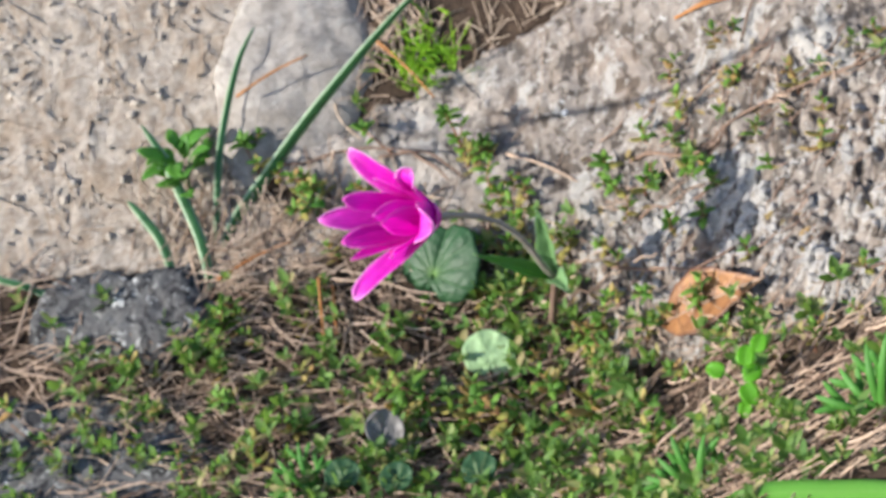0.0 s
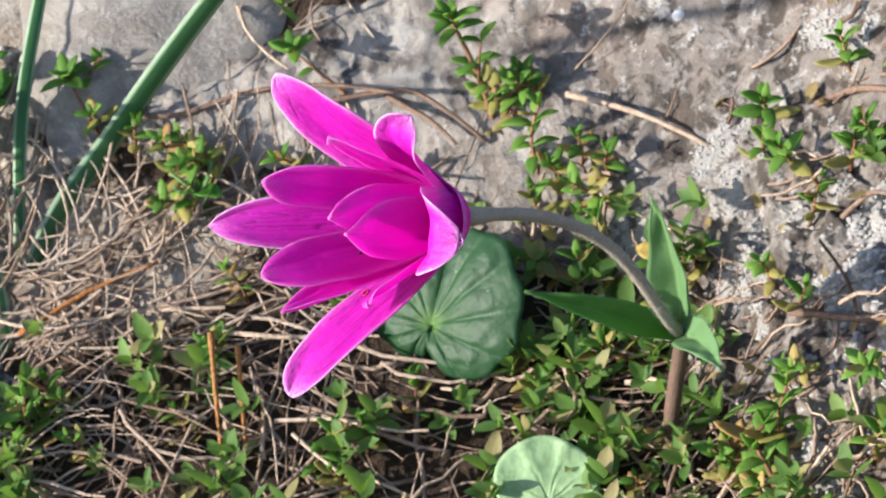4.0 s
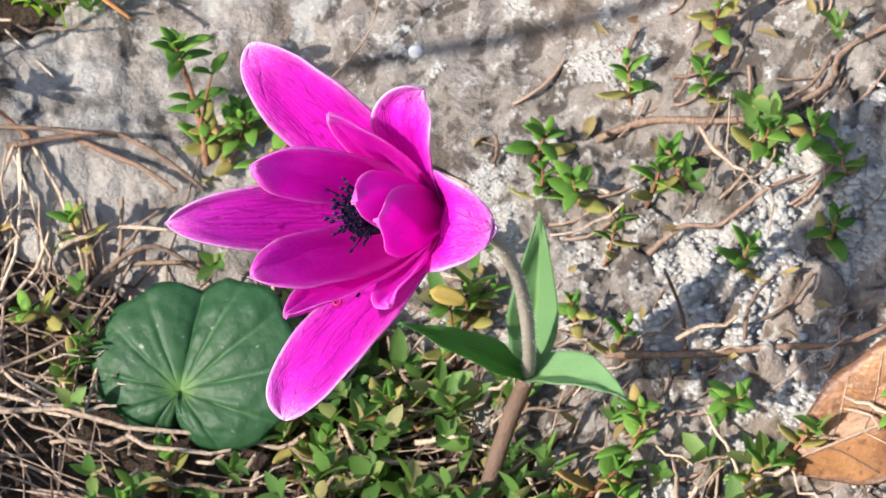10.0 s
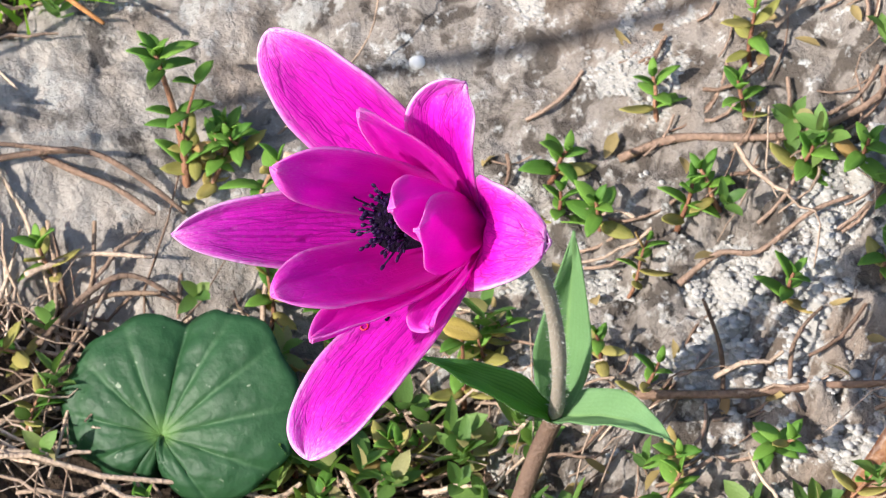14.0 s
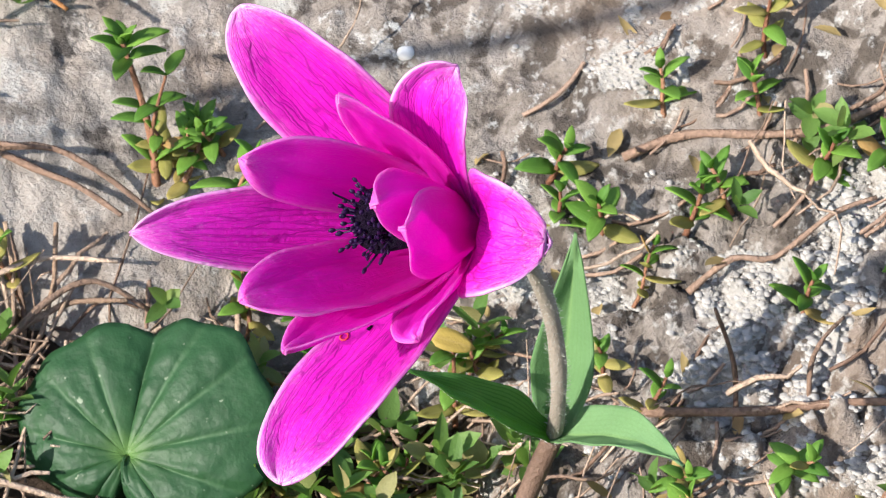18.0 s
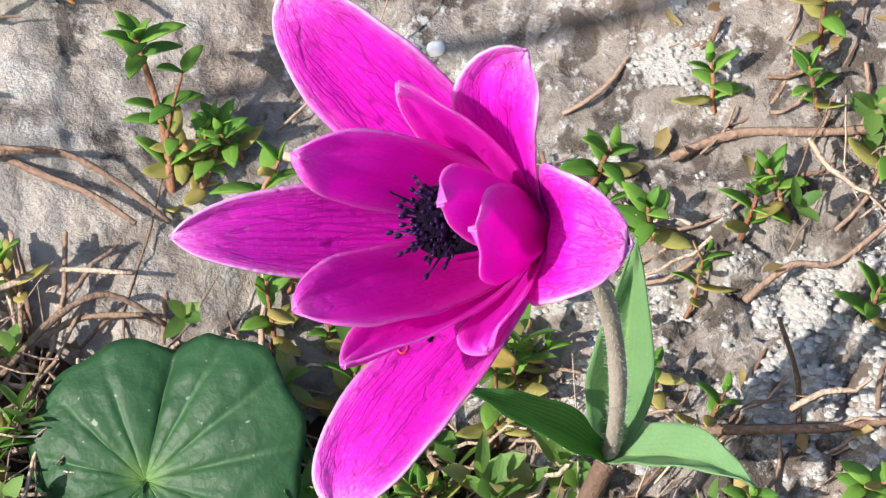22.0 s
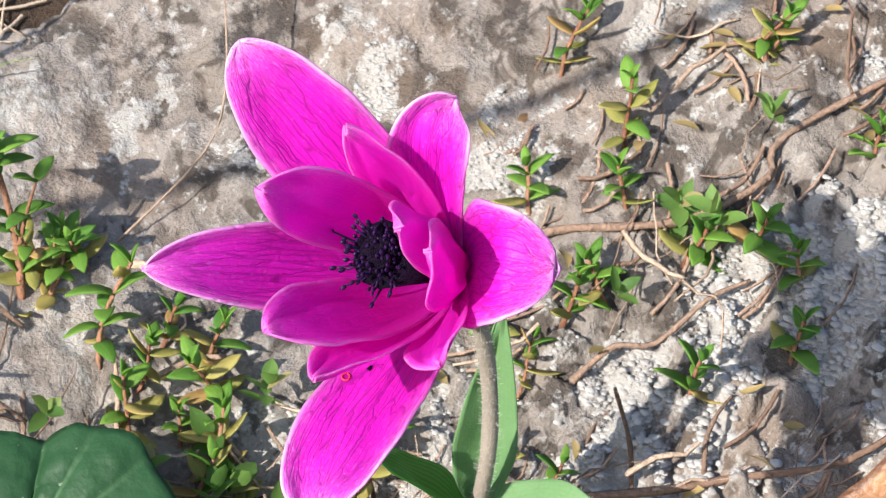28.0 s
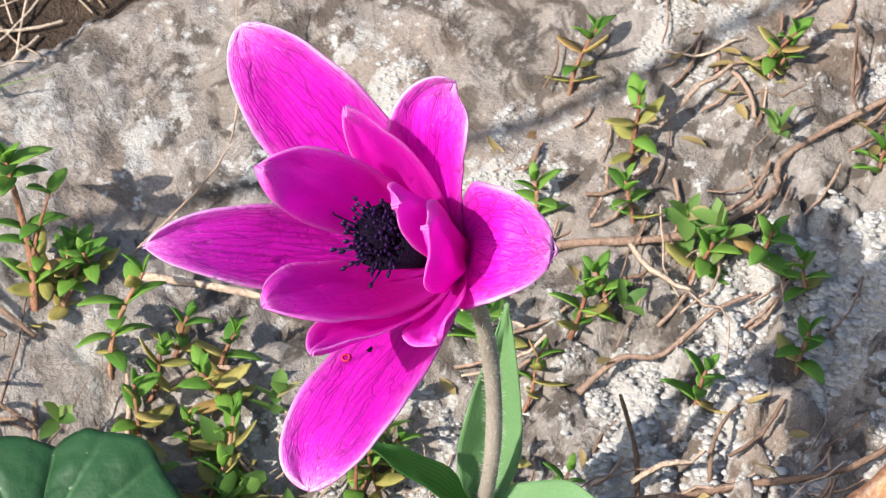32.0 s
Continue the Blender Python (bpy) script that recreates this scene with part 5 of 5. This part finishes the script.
blade("blade", [(-12.36, 5.92, 1.74), (-12.37, 7.25, 3.09), (-12.89, 8.83, 4.55), (-13.39, 10.02, 5.71), (-13.95, 10.89, 6.59)], 0.42, M_GRASS, "", parent=tuft)
blade("blade", [(-13.81, 6.60, 2.02), (-13.99, 7.61, 3.29), (-14.55, 8.38, 4.07), (-15.10, 9.04, 4.55)], 0.38, M_GRASS, "", parent=tuft)
blade("grass_plant", [(-18.49, 6.67, 2.20), (-19.63, 7.09, 2.99), (-20.65, 7.32, 3.50), (-22.32, 8.09, 4.19)], 0.28, M_GRASS, "narrow green grass blade lying over the rock")
blade("grass_plant", [(8.06, -14.75, 5.81), (9.84, -16.82, 7.83), (11.85, -19.27, 9.86), (14.10, -22.19, 12.19), (16.35, -25.13, 13.64)], 0.75, M_WEED, "broad bright green blade close to the ground", face=(0.0, -0.6, 0.8))
# unseen blade out of view, added to cast the thin shadow line on the slab
caster_line = [(-31.28, 6.00, 2.54), (-30.88, 5.00, 7.71), (-29.28, 3.20, 12.71), (-26.28, 1.00, 17.71), (-25.60, 0.10, 18.90), (-21.98, -2.41, 21.14), (-19.34, -4.04, 24.00), (-11.50, -7.44, 27.41)]
arching = empty("grass_stalk", Vector(caster_line[0]) * CM)
tagged(arching, "unseen grass-like blade added to cast the shadow line on the slab", "grass")
part("stem", Bag().tube([(curve([Vector(p) for p in caster_line[:5]], k / 16) - Vector(caster_line[0])) * CM for k in range(17)], 0.045 * CM, 6).mesh("stem"), M_GRASS, arching)
blade("blade", caster_line[3:], 0.27, M_GRASS, "", face=(0.52, 0.56, -0.65), parent=arching)

# needles and twigs told apart
for a, b in (((-7.58, 4.30, 2.55), (-7.97, 2.68, 0.39)), ((-7.20, 4.33, 2.04), (-7.49, 2.83, 0.38)), ((7.39, 8.91, 7.02), (10.07, 7.73, 8.16)), ((7.59, 8.90, 7.07), (10.24, 8.13, 8.21)), ((-4.56, 13.22, 6.20), (-2.41, 10.02, 5.28)), ((-10.10, 11.42, 6.46), (-7.01, 12.02, 7.16)), ((-11.90, 5.90, 2.26), (-8.91, 6.90, 2.48))):
    mid = [(p + q) / 2 for p, q in zip(a, b)]
    twig("pine_needle", [a, (mid[0], mid[1] + 0.1, mid[2] + 0.08), b], 0.06, M_NEEDLE, "orange-brown dry pine needle", "needle")
twig("dry_twig", ground_line([(-0.10, 8.10), (1.27, 7.18), (2.54, 6.08)], (0.25, 0.3, 0.15)), 0.07, M_TWIG, "thin straw-coloured twig lying on the rock")
twig("dry_twig", ground_line([(4.72, 5.68), (5.58, 5.40), (6.59, 4.58), (7.35, 4.21), (8.32, 3.94), (8.89, 4.30), (11.53, 3.67), (14.62, 2.80)], (0.05, 0.1, 0.2, 0.12, 0.22, 0.15, 0.2, 0.2)), 0.075, M_RUNNER, "woody thyme runner creeping over the rock")
twig("dry_twig", ground_line([(4.78, 3.50), (5.42, 3.44), (5.96, 3.15), (6.81, 3.11), (7.44, 2.98)], (0.05, 0.2, 0.1, 0.2, 0.1)), 0.055, M_RUNNER, "woody thyme runner creeping over the rock")
twig("dry_twig", ground_line([(3.50, 2.32), (4.85, 1.19), (5.73, 0.71), (6.82, -0.23), (8.35, -0.37)], (0.2, 0.35, 0.25, 0.4, 0.2)), 0.075, M_RUNNER, "woody thyme runner creeping over the rock")
twig("dry_twig", ground_line([(-5.06, 9.06), (-3.36, 8.83), (-2.58, 8.34), (-1.89, 7.80)], (0.3, 0.5, 0.5, 0.2)), 0.06, M_RUNNER, "brown woody thyme runner among leaves")
twig("dry_twig", ground_line([(-4.78, 6.39), (-3.81, 6.80), (-3.09, 6.81), (-2.42, 6.52)], (0.5, 0.8, 0.8, 0.5)), 0.06, M_TWIG, "pale bent straw among thyme leaves")
twig("dry_twig", [(-8.86, 9.53, 4.22), (-7.96, 9.43, 4.10), (-6.79, 9.54, 4.17), (-5.70, 9.46, 4.14), (-4.60, 9.17, 4.06), (-3.46, 8.60, 3.98)], 0.06, M_RUNNER, "thin woody thyme runner in front of the boulder")
for line in ([(4.71, 1.70, 1.56), (4.69, 1.85, 2.52), (4.39, 1.97, 3.51)], [(5.58, 1.19, 1.90), (5.63, 1.35, 2.60), (5.92, 1.53, 2.89), (6.32, 1.72, 2.98)]):
    twig("dry_stalk", line, 0.045, M_TWIG, "thin bent dry stalk standing on the rock", "stalk")
for line, thick, wood in (([(-4.02, 9.36, 3.70), (-3.40, 8.76, 3.48), (-2.88, 8.24, 3.35), (-2.44, 7.61, 3.14)], 0.065, M_RUNNER), ([(-4.65, 7.39, 2.71), (-4.08, 7.45, 2.77), (-3.59, 7.40, 2.83), (-2.69, 7.01, 2.78)], 0.055, M_TWIG), ([(-4.38, 6.65, 2.24), (-3.91, 6.80, 2.30), (-3.43, 6.84, 2.37), (-2.72, 6.53, 2.42)], 0.06, M_STRAW), ([(-2.16, 7.25, 2.37), (-2.32, 6.85, 2.19), (-2.50, 6.44, 1.91)], 0.05, M_RUNNER)):
    twig("dry_twig", line, thick, wood, "bent dry twig lying beside the rock")
twig("hair_grass", [(-0.05, 8.66, 3.34), (1.40, 8.62, 4.61), (1.91, 8.96, 5.55), (2.29, 9.88, 6.88)], 0.022, M_TWIG, "thread-thin dry stalk curving over the rock", "stalk", 4)


def pebble():
    def fn(u, v):
        e, w = u * math.pi, v * 2 * math.pi
        d = Vector((math.sin(e) * math.cos(w), math.sin(e) * math.sin(w), math.cos(e)))
        return Vector((d.x * 0.145, d.y * 0.135, d.z * 0.12)) * (CM * (1 + 0.12 * noise.noise(d * 1.5)))

    ob = part("pebble", Bag().sheet(fn, 10, 14).mesh("pebble"), M_PEBBLE)
    ob.location = on_ground(2.42, 8.6, 0.08)
    tagged(ob, "small round white pebble resting on the rock", "pebble")


pebble()


# leafy weed and bright grass by the path
def weed(at, count, size, label, seed, material=M_WEED):
    rng = random.Random(seed)
    thing = empty("weed", on_ground(at[0], at[1], 0.05))
    tagged(thing, label, "plant")
    meshes = [leaf_mesh("leaf", 0.010 * size * k, 0.006 * size * k, material, 6, 4, fold=0.25, curl=0.2) for k in (0.8, 1.0, 1.2)]
    for k in range(count):
        w, z, r = rng.random() * 6.28, rng.uniform(0.2, 1.8) * size, rng.uniform(0.1, 1.1) * size
        ob = new("leaf", rng.choice(meshes))
        ob.parent = thing
        ob.matrix_basis = Matrix.Translation(Vector((r * math.cos(w), r * math.sin(w), z)) * CM) @ Matrix.Rotation(w + rng.uniform(-0.5, 0.5), 4, "Z") @ Matrix.Rotation(radians(rng.uniform(-60, 0)), 4, "Y")
    for k in range(4):
        w = rng.random() * 6.28
        part("stem", Bag().tube([(0, 0, -0.002), Vector((0.2 * math.cos(w), 0.2 * math.sin(w), 0.8)) * (CM * size), Vector((0.8 * math.cos(w), 0.8 * math.sin(w), 1.6)) * (CM * size)], 0.0004, 5).mesh("stem"), M_BRACT, thing)


weed((-12.83, 9.74), 26, 1.0, "leafy green weed beside the path", 1)
weed((-7.85, 7.93), 10, 0.6, "small green weed among dry needles", 4)


def grass_patch(at, spread, count, label, seed):
    rng = random.Random(seed)
    bag = Bag()
    for _ in range(count):
        x, y = at[0] + rng.gauss(0, spread), at[1] + rng.gauss(0, spread * 0.8)
        base = on_ground(x, y, -0.05)
        way = Vector((rng.gauss(0, 0.5), rng.gauss(0, 0.5), 1.0)).normalized()
        length, w = rng.uniform(0.6, 1.5) * CM, rng.uniform(0.05, 0.1) * CM
        side = way.orthogonal().normalized()
        bag.sheet(lambda u, v: base + way * (length * u) + side * ((2 * v - 1) * w * (1 - u * 0.95)) + Vector((way.x, way.y, -0.2)) * (length * 0.5 * u * u), 4, 2)
    tagged(part("short_grass", bag.mesh("short_grass"), M_PATCH), label, "grass", kind="stuff")


M_PATCH = leaf_material("short_grass", (0.10, 0.26, 0.02), (0.22, 0.42, 0.04), (0.40, 0.70, 0.06), 0.4, 0.45, island=True)
grass_patch((-2.86, 12.60), 0.75, 130, "short bright grass behind the slab", 9)


def needle_litter(count, rng):
    """Pale straw and brown needles between the path, the boulder and the thyme."""
    bag = Bag()
    made = 0
    while made < count:
        if rng.random() < 0.68:
            x, y = rng.uniform(-15, -4.5), rng.gauss(7.2, 1.0)
        else:
            x, y = rng.gauss(-4.2, 1.3), rng.uniform(10.5, 14.8)
        if inside(x, y, SLAB) > -0.7 or inside(x, y, BACKROCK) > 0.6 or inside(x, y, DARKROCK) > 0.5:
            continue
        if x > -3.2 and y < 11.4:
            continue
        made += 1
        w, length = rng.gauss(0.3, 0.7), rng.uniform(0.8, 3.2)
        if x > -4.6:
            w, length = rng.gauss(1.6, 0.6), rng.uniform(0.5, 1.6)
        up = rng.uniform(0.05, 0.5)
        pts = [on_ground(x + math.cos(w + 0.1 * k) * length * k / 4, y + math.sin(w + 0.1 * k) * length * k / 4, up + rng.uniform(-0.03, 0.06)) for k in range(5)]
        bag.tube(pts, rng.uniform(0.016, 0.042) * CM, 5, False)
    tagged(part("needle_litter", bag.mesh("needle_litter"), M_STRAW), "pale straw and dry brown needles on the soil", "litter", kind="stuff")


def runner_litter(count, rng):
    """Bits of dead twig and withered leaves caught along the runners on the slab."""
    twigs, leaves, made = Bag(), Bag(), 0
    while made < count:
        x, y = rng.uniform(1.5, 15), rng.uniform(-3, 7.5)
        if rng.random() > in_mat(x, y) + 0.08 or inside(x, y, SLAB) < 0.2:
            continue
        made += 1
        w, length = rng.gauss(-0.35, 0.5), rng.uniform(0.3, 1.1)
        up = rng.uniform(0.0, 0.22)
        pts = [on_ground(x + math.cos(w + 0.12 * k) * length * k / 4, y + math.sin(w + 0.12 * k) * length * k / 4, up + rng.uniform(-0.02, 0.06)) for k in range(5)]
        twigs.tube(pts, rng.uniform(0.014, 0.04) * CM, 5, False)
        if made % 2:
            at = on_ground(x + rng.gauss(0, 0.5), y + rng.gauss(0, 0.5), rng.uniform(0.02, 0.2))
            turned = Euler((rng.uniform(-0.7, 0.7), rng.uniform(-0.7, 0.7), rng.uniform(0, 6.3))).to_matrix()
            fn = leaf_fn(0.0042 * rng.uniform(0.7, 1.3), 0.0019 * rng.uniform(0.7, 1.2), 0.4, rng.uniform(-0.3, 0.3))
            leaves.sheet(lambda u, v: at + turned @ fn(u, v), 4, 2)
    tagged(part("twig_litter", twigs.mesh("twig_litter"), M_RUNNER), "short dead twigs caught along the thyme runners", "twigs", kind="stuff")
    tagged(part("leaf_litter", leaves.mesh("leaf_litter"), M_WITHERED), "withered thyme leaves scattered on the slab", "leaves", kind="stuff")


M_WITHERED = leaf_material("withered_leaf", (0.20, 0.15, 0.06), (0.50, 0.36, 0.16), (0.5, 0.4, 0.14), 0.25, 0.6, island=True, old=(0.30, 0.15, 0.08))
runner_litter(170, random.Random(57))
needle_litter(240, random.Random(31))
